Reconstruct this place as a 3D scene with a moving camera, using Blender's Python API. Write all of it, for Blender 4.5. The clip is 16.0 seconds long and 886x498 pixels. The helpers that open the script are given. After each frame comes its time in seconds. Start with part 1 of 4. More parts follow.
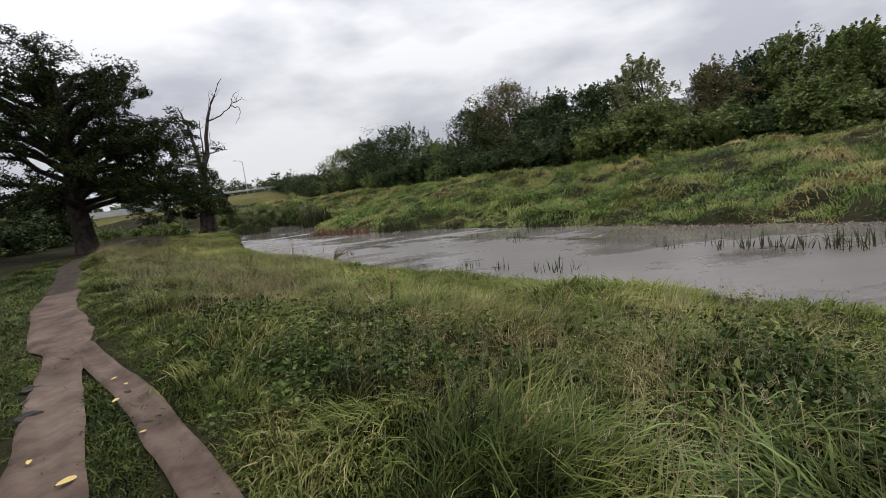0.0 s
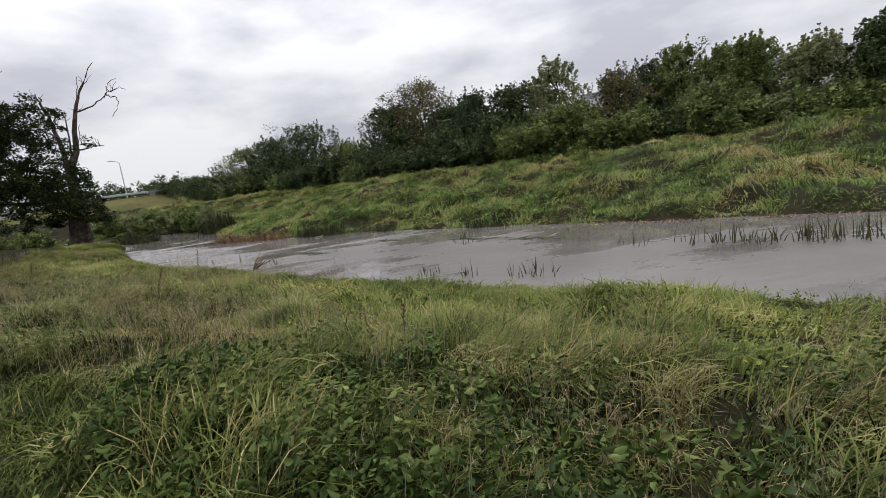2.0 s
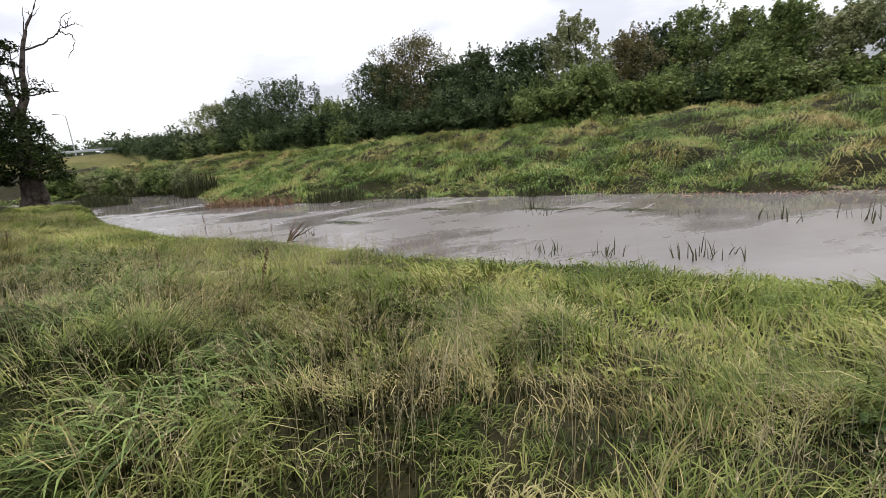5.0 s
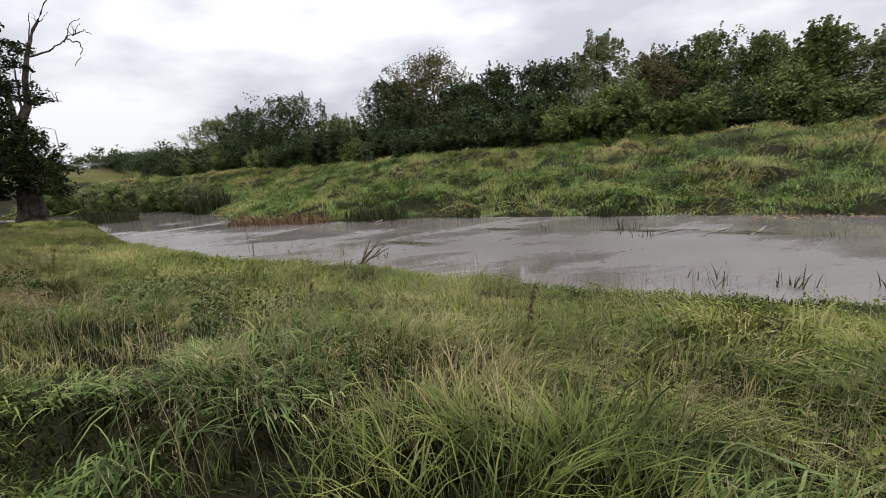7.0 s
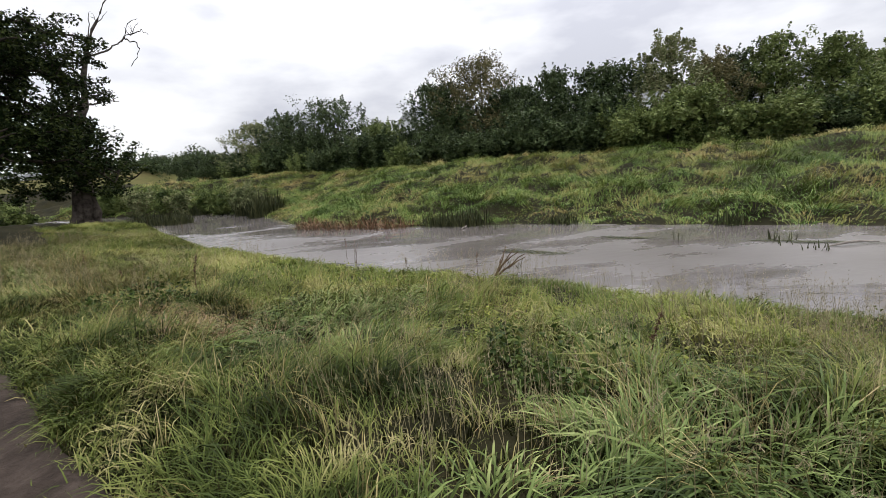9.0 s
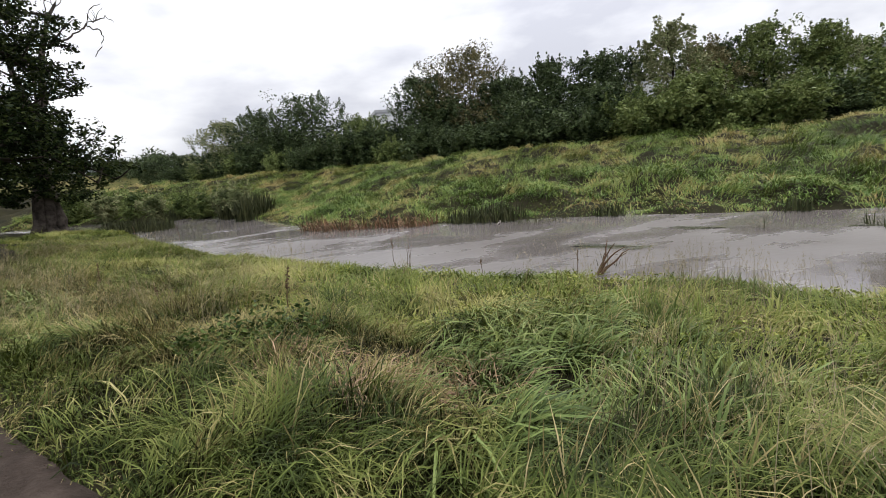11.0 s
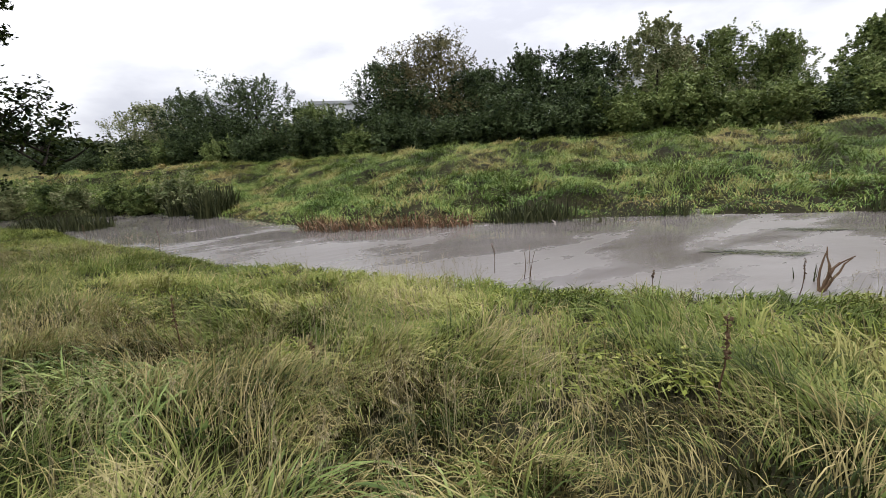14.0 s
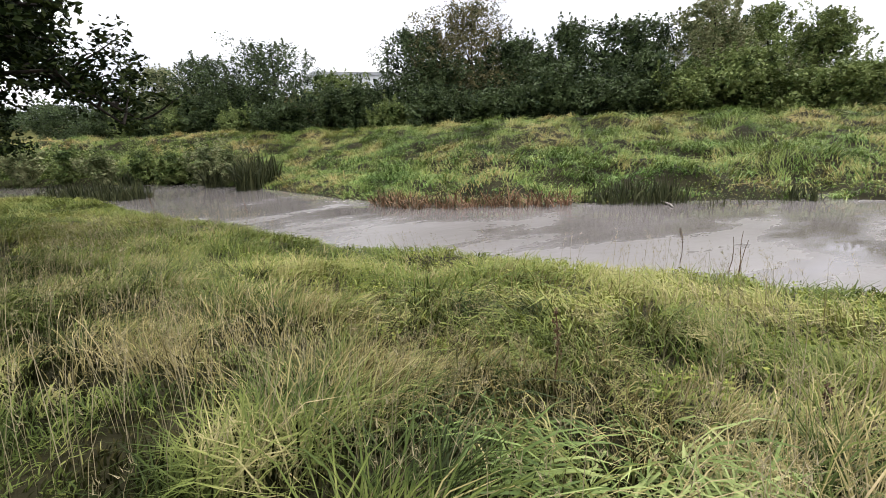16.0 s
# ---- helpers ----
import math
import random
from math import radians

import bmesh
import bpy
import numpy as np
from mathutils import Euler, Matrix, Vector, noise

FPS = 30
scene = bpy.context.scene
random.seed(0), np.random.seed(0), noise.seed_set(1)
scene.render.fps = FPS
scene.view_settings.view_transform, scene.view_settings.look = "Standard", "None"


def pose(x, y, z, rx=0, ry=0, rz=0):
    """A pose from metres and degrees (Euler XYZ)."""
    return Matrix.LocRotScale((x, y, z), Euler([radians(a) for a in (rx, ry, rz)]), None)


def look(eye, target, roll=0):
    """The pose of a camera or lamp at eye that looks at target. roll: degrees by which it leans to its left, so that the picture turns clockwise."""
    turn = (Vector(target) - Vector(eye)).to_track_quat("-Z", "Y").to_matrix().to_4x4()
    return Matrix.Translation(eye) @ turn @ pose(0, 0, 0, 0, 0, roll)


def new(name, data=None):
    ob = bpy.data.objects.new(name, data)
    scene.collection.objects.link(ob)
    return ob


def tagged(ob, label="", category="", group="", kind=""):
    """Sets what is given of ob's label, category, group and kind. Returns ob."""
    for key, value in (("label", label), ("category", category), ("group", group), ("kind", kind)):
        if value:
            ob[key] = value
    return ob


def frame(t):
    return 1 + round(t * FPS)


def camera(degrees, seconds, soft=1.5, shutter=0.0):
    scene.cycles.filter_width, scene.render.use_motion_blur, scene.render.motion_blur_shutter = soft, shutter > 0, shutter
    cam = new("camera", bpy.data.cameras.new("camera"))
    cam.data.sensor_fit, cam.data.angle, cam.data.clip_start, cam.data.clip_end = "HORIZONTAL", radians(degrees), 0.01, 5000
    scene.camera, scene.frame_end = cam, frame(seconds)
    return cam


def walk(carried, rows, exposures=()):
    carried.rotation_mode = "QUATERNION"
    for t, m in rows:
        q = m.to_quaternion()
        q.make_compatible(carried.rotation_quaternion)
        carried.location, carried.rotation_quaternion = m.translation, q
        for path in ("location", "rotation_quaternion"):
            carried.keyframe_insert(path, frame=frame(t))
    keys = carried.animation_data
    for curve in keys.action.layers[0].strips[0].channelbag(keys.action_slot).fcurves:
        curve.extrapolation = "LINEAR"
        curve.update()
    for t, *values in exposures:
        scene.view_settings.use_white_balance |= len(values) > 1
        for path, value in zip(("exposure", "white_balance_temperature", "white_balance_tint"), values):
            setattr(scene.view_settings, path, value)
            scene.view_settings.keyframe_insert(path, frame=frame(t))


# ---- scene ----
cam = camera(86.3, 16.0, soft=0.85)
METRES, EYE, TILT, LEAN, TURN = 24.0, 1.5, -8.15, 7.0, 0.0
ROWS = [
    (0.0, 0.0, 0.0, 0.0, 0.0, 0.0, -0.0),
    (0.5, -0.0086, 0.016, -0.0, -7.74, -1.13, 0.69),
    (1.0, -0.0232, 0.0342, 0.0001, -11.3, -0.75, 1.47),
    (1.5, -0.0352, 0.0571, 0.0017, -12.38, 0.71, 2.31),
    (2.0, -0.0508, 0.0795, 0.0021, -11.33, 0.17, 1.87),
    (2.5, -0.0666, 0.103, 0.0027, -8.4, -1.37, 0.65),
    (3.0, -0.0834, 0.1247, 0.004, -7.49, -1.53, 1.2),
    (5.5, -0.1831, 0.2397, 0.0083, -18.47, -3.83, 1.01),
    (6.0, -0.2055, 0.2629, 0.0086, -20.02, -1.98, 1.47),
    (6.5, -0.2294, 0.2873, 0.0092, -19.36, -1.41, 0.59),
    (7.0, -0.2536, 0.3112, 0.0094, -17.51, -1.21, 0.28),
    (7.5, -0.2783, 0.3327, 0.0093, -15.35, -2.11, -0.07),
    (8.0, -0.3039, 0.3545, 0.0093, -14.67, -1.75, -0.36),
    (8.5, -0.3294, 0.3768, 0.0096, -14.24, -1.56, -0.9),
    (9.0, -0.3515, 0.3999, 0.0108, -15.53, -0.43, -0.54),
    (9.5, -0.3738, 0.4248, 0.0103, -16.95, -0.2, 0.31),
    (12.0, -0.459, 0.5507, 0.0144, -25.17, -0.96, 2.39),
    (12.5, -0.4763, 0.5799, 0.0172, -29.83, -0.47, 3.14),
    (13.0, -0.4919, 0.6078, 0.0184, -30.64, 0.21, 3.63),
    (13.5, -0.51, 0.6364, 0.0203, -32.05, -0.79, 2.95),
    (14.0, -0.5319, 0.6642, 0.0219, -28.51, -1.11, 1.52),
    (14.5, -0.5511, 0.6921, 0.0236, -25.01, -0.24, 0.52),
    (15.0, -0.5721, 0.7207, 0.0257, -24.66, 0.09, 0.38),
    (15.5, -0.5944, 0.7505, 0.026, -26.81, -0.48, 0.65),
    (16.0, -0.6177, 0.7786, 0.026, -29.39, -3.8, 0.18),
]
EXPOSURES = [(0.0, -0.13), (0.5, 0.05), (1.0, 0.2), (1.5, 0.0), (2.0, -0.06), (2.5, 0.25), (3.0, 0.4), (4.2, 0.5), (5.5, 0.42), (6.0, 0.13), (6.5, 0.1), (7.0, 0.1), (7.5, 0.3), (8.0, 0.36), (8.5, 0.33), (9.0, 0.23), (9.5, 0.15), (12.0, 0.36), (12.5, 0.3), (13.0, 0.17), (13.5, 0.22), (14.0, 0.42), (14.5, 0.54), (15.0, 0.42), (15.5, 0.4), (16.0, 0.8)]
walk(cam, [(t, pose(0, 0, EYE, TILT, LEAN, TURN) @ pose(METRES * x, METRES * y, METRES * z, 90 + pitch, roll, yaw)) for t, x, y, z, yaw, pitch, roll in ROWS],
     exposures=EXPOSURES)

# ---- light ----
world = bpy.data.worlds.new("overcast")
scene.world = world
world.use_nodes = True
wn, wl = world.node_tree.nodes, world.node_tree.links
wn.clear()
SUN_EL, SUN_AZ = 50, 60
sky = wn.new("ShaderNodeTexSky")
sky.sky_type, sky.sun_disc = "NISHITA", False
sky.sun_elevation, sky.sun_rotation = radians(SUN_EL), radians(SUN_AZ)
coord = wn.new("ShaderNodeTexCoord")
squash = wn.new("ShaderNodeMapping")
squash.inputs["Scale"].default_value = (1.0, 1.0, 2.6)
cloud = wn.new("ShaderNodeTexNoise")
cloud.inputs["Scale"].default_value, cloud.inputs["Detail"].default_value = 2.6, 6
cloud.inputs["Roughness"].default_value = 0.5
ramp = wn.new("ShaderNodeValToRGB")
ramp.color_ramp.elements[0].position, ramp.color_ramp.elements[0].color = 0.38, (0.62, 0.63, 0.705, 1)
ramp.color_ramp.elements[1].position, ramp.color_ramp.elements[1].color = 0.58, (1.03, 1.035, 1.07, 1)
back_sky, back_cloud = wn.new("ShaderNodeBackground"), wn.new("ShaderNodeBackground")
back_sky.inputs["Strength"].default_value, back_cloud.inputs["Strength"].default_value = 0.08, 0.88
cover, sky_out = wn.new("ShaderNodeMixShader"), wn.new("ShaderNodeOutputWorld")
cover.inputs["Fac"].default_value = 0.93
wl.new(coord.outputs["Generated"], squash.inputs["Vector"])
wl.new(squash.outputs["Vector"], cloud.inputs["Vector"])
wl.new(cloud.outputs["Fac"], ramp.inputs["Fac"])
wl.new(ramp.outputs["Color"], back_cloud.inputs["Color"])
# an overcast sky is about three times as bright overhead as at the horizon
split, square, rise_up = wn.new("ShaderNodeSeparateXYZ"), wn.new("ShaderNodeMath"), wn.new("ShaderNodeMath")
square.operation, rise_up.operation = "POWER", "MULTIPLY_ADD"
square.use_clamp = True
square.inputs[1].default_value, rise_up.inputs[1].default_value, rise_up.inputs[2].default_value = 1.6, 1.9, 0.85
wl.new(coord.outputs["Generated"], split.inputs[0])
wl.new(split.outputs["Z"], square.inputs[0])
wl.new(square.outputs[0], rise_up.inputs[0])
wl.new(rise_up.outputs[0], back_cloud.inputs["Strength"])
wl.new(sky.outputs["Color"], back_sky.inputs["Color"])
wl.new(back_sky.outputs[0], cover.inputs[1])
wl.new(back_cloud.outputs[0], cover.inputs[2])
wl.new(cover.outputs[0], sky_out.inputs["Surface"])

sun = new("sun", bpy.data.lights.new("sun", "SUN"))
sun.data.energy, sun.data.angle, sun.data.color = 1.5, radians(12), (1.0, 0.97, 0.92)
az, el = radians(SUN_AZ), radians(SUN_EL)
sun.matrix_world = look((0, 0, 30), (-math.sin(az) * math.cos(el), -math.cos(az) * math.cos(el), 30 - math.sin(el)))


# ---- materials ----
def material(name, rough=0.7, spec=0.3):
    m = bpy.data.materials.new(name)
    m.use_nodes = True
    b = m.node_tree.nodes["Principled BSDF"]
    b.inputs["Roughness"].default_value = rough
    b.inputs["Specular IOR Level"].default_value = spec
    return m, m.node_tree.nodes, m.node_tree.links, b


def ramp_node(nodes, stops):
    r = nodes.new("ShaderNodeValToRGB")
    e = r.color_ramp.elements
    while len(e) < len(stops):
        e.new(0.5)
    for k, (p, c) in enumerate(stops):
        e[k].position, e[k].color = p, (*c, 1)
    return r


def noise_node(nodes, links, scale, detail=3, rough=0.55, coords="Object"):
    tc, n = nodes.new("ShaderNodeTexCoord"), nodes.new("ShaderNodeTexNoise")
    n.inputs["Scale"].default_value, n.inputs["Detail"].default_value, n.inputs["Roughness"].default_value = scale, detail, rough
    links.new(tc.outputs[coords], n.inputs["Vector"])
    return n


def mix_node(nodes, links, fac, a, b, mode="MIX"):
    m = nodes.new("ShaderNodeMix")
    m.data_type, m.blend_type = "RGBA", mode
    for sock, v in (("Factor", fac), (6, a), (7, b)):
        if isinstance(v, (int, float)):
            m.inputs[sock].default_value = v
        elif isinstance(v, tuple):
            m.inputs[sock].default_value = (*v, 1)
        else:
            links.new(v, m.inputs[sock])
    return m.outputs[2]


def leaf_material(name, stops, patch=(0.3, 0.5), patch_scale=0.5, tint=(0.5, 0.5, 0.5), rough=0.55, through_light=0.08, sheen=0.08, single=0.8, broadly=0.5):
    """Blades or leaves: each its own shade, with broad patches of another tint, and some light through them."""
    m, n, l, b = material(name, rough, sheen)
    geo = n.new("ShaderNodeNewGeometry")
    r = ramp_node(n, stops)
    broad = noise_node(n, l, patch_scale, 3)
    fac = n.new("ShaderNodeMapRange")
    fac.inputs["From Min"].default_value, fac.inputs["From Max"].default_value = patch
    fac.inputs["To Min"].default_value, fac.inputs["To Max"].default_value = 0.0, 1.0
    shift, alone, add = n.new("ShaderNodeMath"), n.new("ShaderNodeMath"), n.new("ShaderNodeMath")
    shift.operation = alone.operation = "MULTIPLY_ADD"
    shift.inputs[1].default_value, shift.inputs[2].default_value = broadly, 0.5 - 0.5 * broadly - 0.5 * single
    alone.inputs[1].default_value, alone.inputs[2].default_value = single, 0.0
    add.operation, add.use_clamp = "ADD", True
    l.new(broad.outputs["Fac"], fac.inputs["Value"])
    l.new(fac.outputs["Result"], shift.inputs[0])
    l.new(geo.outputs["Random Per Island"], alone.inputs[0])
    l.new(alone.outputs[0], add.inputs[0])
    l.new(shift.outputs[0], add.inputs[1])
    l.new(add.outputs[0], r.inputs["Fac"])
    fine = noise_node(n, l, 9.0, 2)
    var = mix_node(n, l, fine.outputs["Fac"], (0.72, 0.74, 0.7), (1.25, 1.22, 1.2))
    col = mix_node(n, l, 1.0, r.outputs["Color"], var, "MULTIPLY")
    l.new(col, b.inputs["Base Color"])
    tr, mx, out = n.new("ShaderNodeBsdfTranslucent"), n.new("ShaderNodeMixShader"), n["Material Output"]
    l.new(col, tr.inputs["Color"])
    mx.inputs["Fac"].default_value = through_light
    l.new(b.outputs[0], mx.inputs[1])
    l.new(tr.outputs[0], mx.inputs[2])
    l.new(mx.outputs[0], out.inputs["Surface"])
    return m


def rough_material(name, stops, scale, bump=0.3, bump_scale=None, rough=0.9, spec=0.2, distance=0.02):
    """Earth, bark, stone and the like: shades by noise at two scales, with relief."""
    m, n, l, b = material(name, rough, spec)
    big, small = noise_node(n, l, scale, 4), noise_node(n, l, scale * 7, 4, 0.65)
    r = ramp_node(n, stops)
    l.new(big.outputs["Fac"], r.inputs["Fac"])
    var = mix_node(n, l, small.outputs["Fac"], (0.6, 0.6, 0.6), (1.35, 1.35, 1.35))
    l.new(mix_node(n, l, 1.0, r.outputs["Color"], var, "MULTIPLY"), b.inputs["Base Color"])
    bp, rel = n.new("ShaderNodeBump"), noise_node(n, l, bump_scale or scale * 5, 6, 0.65)
    bp.inputs["Strength"].default_value, bp.inputs["Distance"].default_value = bump, distance
    l.new(rel.outputs["Fac"], bp.inputs["Height"])
    l.new(bp.outputs[0], b.inputs["Normal"])
    return m


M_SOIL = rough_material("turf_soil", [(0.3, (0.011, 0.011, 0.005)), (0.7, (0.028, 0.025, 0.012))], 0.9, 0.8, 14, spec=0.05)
M_PATH = rough_material("trodden_earth", [(0.3, (0.045, 0.031, 0.024)), (0.48, (0.092, 0.066, 0.052)), (0.72, (0.15, 0.112, 0.09))], 1.7, 0.35, 40, spec=0.1)
M_DARKEARTH = rough_material("dark_earth", [(0.3, (0.016, 0.011, 0.008)), (0.5, (0.036, 0.026, 0.020)), (0.72, (0.068, 0.051, 0.041))], 3.5, 1.0, 34, spec=0.15)
M_BARK = rough_material("bark", [(0.35, (0.010, 0.008, 0.006)), (0.65, (0.042, 0.033, 0.026))], 3.0, 0.8, 12, distance=0.05)
M_DEAD = rough_material("weathered_wood", [(0.35, (0.018, 0.014, 0.011)), (0.65, (0.085, 0.07, 0.058))], 3.0, 0.6, 15, distance=0.03)
M_DRIFT = rough_material("driftwood", [(0.35, (0.16, 0.14, 0.12)), (0.65, (0.32, 0.29, 0.26))], 4.0, 0.4, 20)
M_CONCRETE = rough_material("concrete", [(0.3, (0.35, 0.35, 0.34)), (0.7, (0.5, 0.5, 0.49))], 0.5, 0.1)
M_STEEL = rough_material("galvanised_steel", [(0.3, (0.26, 0.27, 0.28)), (0.7, (0.36, 0.37, 0.38))], 1.0, 0.05, rough=0.5, spec=0.5)
M_SHEET = rough_material("pale_cladding", [(0.3, (0.55, 0.56, 0.58)), (0.7, (0.68, 0.69, 0.7))], 0.2, 0.05, rough=0.6)
M_ASPHALT = rough_material("asphalt", [(0.3, (0.045, 0.045, 0.047)), (0.7, (0.07, 0.07, 0.07))], 1.0, 0.2)

GREEN = [(0.0, (0.015, 0.022, 0.005)), (0.35, (0.052, 0.073, 0.016)), (0.65, (0.124, 0.148, 0.037)), (0.88, (0.205, 0.207, 0.07)), (1.0, (0.32, 0.28, 0.135))]
M_GRASS = leaf_material("meadow_grass", GREEN, (0.34, 0.66), 1.3, single=0.45, broadly=1.0)
M_BANK = leaf_material("bank_grass", [(0.0, (0.045, 0.066, 0.0119)), (0.35, (0.11, 0.142, 0.0306)), (0.7, (0.195, 0.215, 0.0561)), (1.0, (0.32, 0.295, 0.115))], (0.35, 0.65), 0.5, single=0.5, broadly=0.8)
M_LUSH = leaf_material("lush_grass", [(0.0, (0.022, 0.036, 0.008)), (0.35, (0.068, 0.102, 0.0272)), (0.7, (0.142, 0.19, 0.056)), (1.0, (0.26, 0.295, 0.112))], (0.35, 0.65), 0.8, rough=0.5, sheen=0.1, single=0.6, broadly=0.6)
# near-black blades: shade deep in the grass, put into their colour
M_UNDERSHADE = leaf_material("shade_grass", [(0.0, (0.006, 0.007, 0.002)), (0.6, (0.018, 0.020, 0.006)), (1.0, (0.05, 0.044, 0.018))], (0.35, 0.65), 0.9, through_light=0.02, sheen=0.02)
M_LAWN = leaf_material("lawn_grass", [(0.0, (0.008, 0.014, 0.003)), (0.42, (0.024, 0.038, 0.008)), (0.68, (0.066, 0.09, 0.026)), (1.0, (0.16, 0.18, 0.07))], (0.35, 0.65), 0.6)
M_TURF = leaf_material("path_turf", [(0.0, (0.0096, 0.0156, 0.0028)), (0.4, (0.0336, 0.0492, 0.0084)), (0.75, (0.072, 0.0902, 0.0182)), (1.0, (0.144, 0.139, 0.042))], (0.35, 0.65), 1.2, single=0.6, broadly=0.7)
M_SEED = leaf_material("grass_seed_heads", [(0.0, (0.12, 0.105, 0.055)), (0.5, (0.22, 0.19, 0.11)), (1.0, (0.36, 0.30, 0.20))], (0.35, 0.65), 0.8, through_light=0.2)
M_DRY = leaf_material("dry_grass", [(0.0, (0.07, 0.055, 0.0211)), (0.4, (0.195, 0.165, 0.0669)), (0.8, (0.32, 0.27, 0.123)), (1.0, (0.41, 0.33, 0.185))], (0.35, 0.65), 0.8)
M_FARGRASS = leaf_material("far_bank_grass", [(0.0, (0.0485, 0.085, 0.0155)), (0.35, (0.122, 0.172, 0.037)), (0.6, (0.186, 0.216, 0.0585)), (0.85, (0.242, 0.224, 0.0774)), (1.0, (0.306, 0.24, 0.0989))], (0.36, 0.64), 0.35, single=0.35, broadly=1.0)
M_FARLUSH = leaf_material("far_weed_leaves", [(0.0, (0.0485, 0.095, 0.0206)), (0.4, (0.112, 0.188, 0.043)), (0.8, (0.189, 0.262, 0.0731)), (1.0, (0.301, 0.33, 0.107))], (0.35, 0.65), 0.4)
M_WEED = leaf_material("weed_leaves", [(0.0, (0.085, 0.115, 0.022)), (0.5, (0.19, 0.225, 0.045)), (1.0, (0.32, 0.32, 0.095))], (0.35, 0.65), 0.5)
M_NETTLE = leaf_material("broad_leaves", [(0.0, (0.0133, 0.025, 0.0056)), (0.5, (0.0437, 0.07, 0.016)), (0.88, (0.0997, 0.135, 0.0352)), (1.0, (0.18, 0.2, 0.064))], (0.35, 0.65), 1.4, rough=0.5, sheen=0.1)
M_REED = leaf_material("reed_blades", [(0.0, (0.010, 0.013, 0.006)), (0.5, (0.03, 0.037, 0.016)), (1.0, (0.085, 0.09, 0.042))])
M_WITHERED = leaf_material("withered_plants", [(0.0, (0.12, 0.075, 0.045)), (0.5, (0.26, 0.17, 0.11)), (1.0, (0.42, 0.30, 0.21))], (0.35, 0.65), 1.5)
M_RUST = leaf_material("withered_stems", [(0.0, (0.03, 0.02, 0.01)), (0.35, (0.06, 0.055, 0.025)), (0.6, (0.13, 0.075, 0.045)), (1.0, (0.27, 0.16, 0.10))])
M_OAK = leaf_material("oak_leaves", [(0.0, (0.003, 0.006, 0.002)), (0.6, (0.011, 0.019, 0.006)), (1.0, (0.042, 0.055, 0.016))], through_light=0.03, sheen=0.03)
LEAF = {
    "dark": leaf_material("dark_leaves", [(0.0, (0.004, 0.008, 0.003)), (0.5, (0.019, 0.033, 0.013)), (1.0, (0.08, 0.108, 0.045))], patch_scale=0.9, through_light=0.06, single=0.55, broadly=0.8),
    "green": leaf_material("green_leaves", [(0.0, (0.014, 0.024, 0.007)), (0.5, (0.058, 0.088, 0.025)), (1.0, (0.17, 0.205, 0.07))], patch_scale=0.9, through_light=0.08, single=0.55, broadly=0.8),
    "pale": leaf_material("pale_leaves", [(0.0, (0.035, 0.048, 0.02)), (0.5, (0.105, 0.128, 0.052)), (1.0, (0.25, 0.255, 0.135))], patch_scale=0.9, through_light=0.1, single=0.6, broadly=0.7),
    "brown": leaf_material("browning_leaves", [(0.0, (0.014, 0.017, 0.007)), (0.5, (0.058, 0.064, 0.026)), (1.0, (0.17, 0.148, 0.07))], patch_scale=0.9, through_light=0.08, single=0.55, broadly=0.8),
}
M_YELLOW = leaf_material("fallen_leaf", [(0.0, (0.5, 0.36, 0.1)), (1.0, (0.65, 0.52, 0.25))])


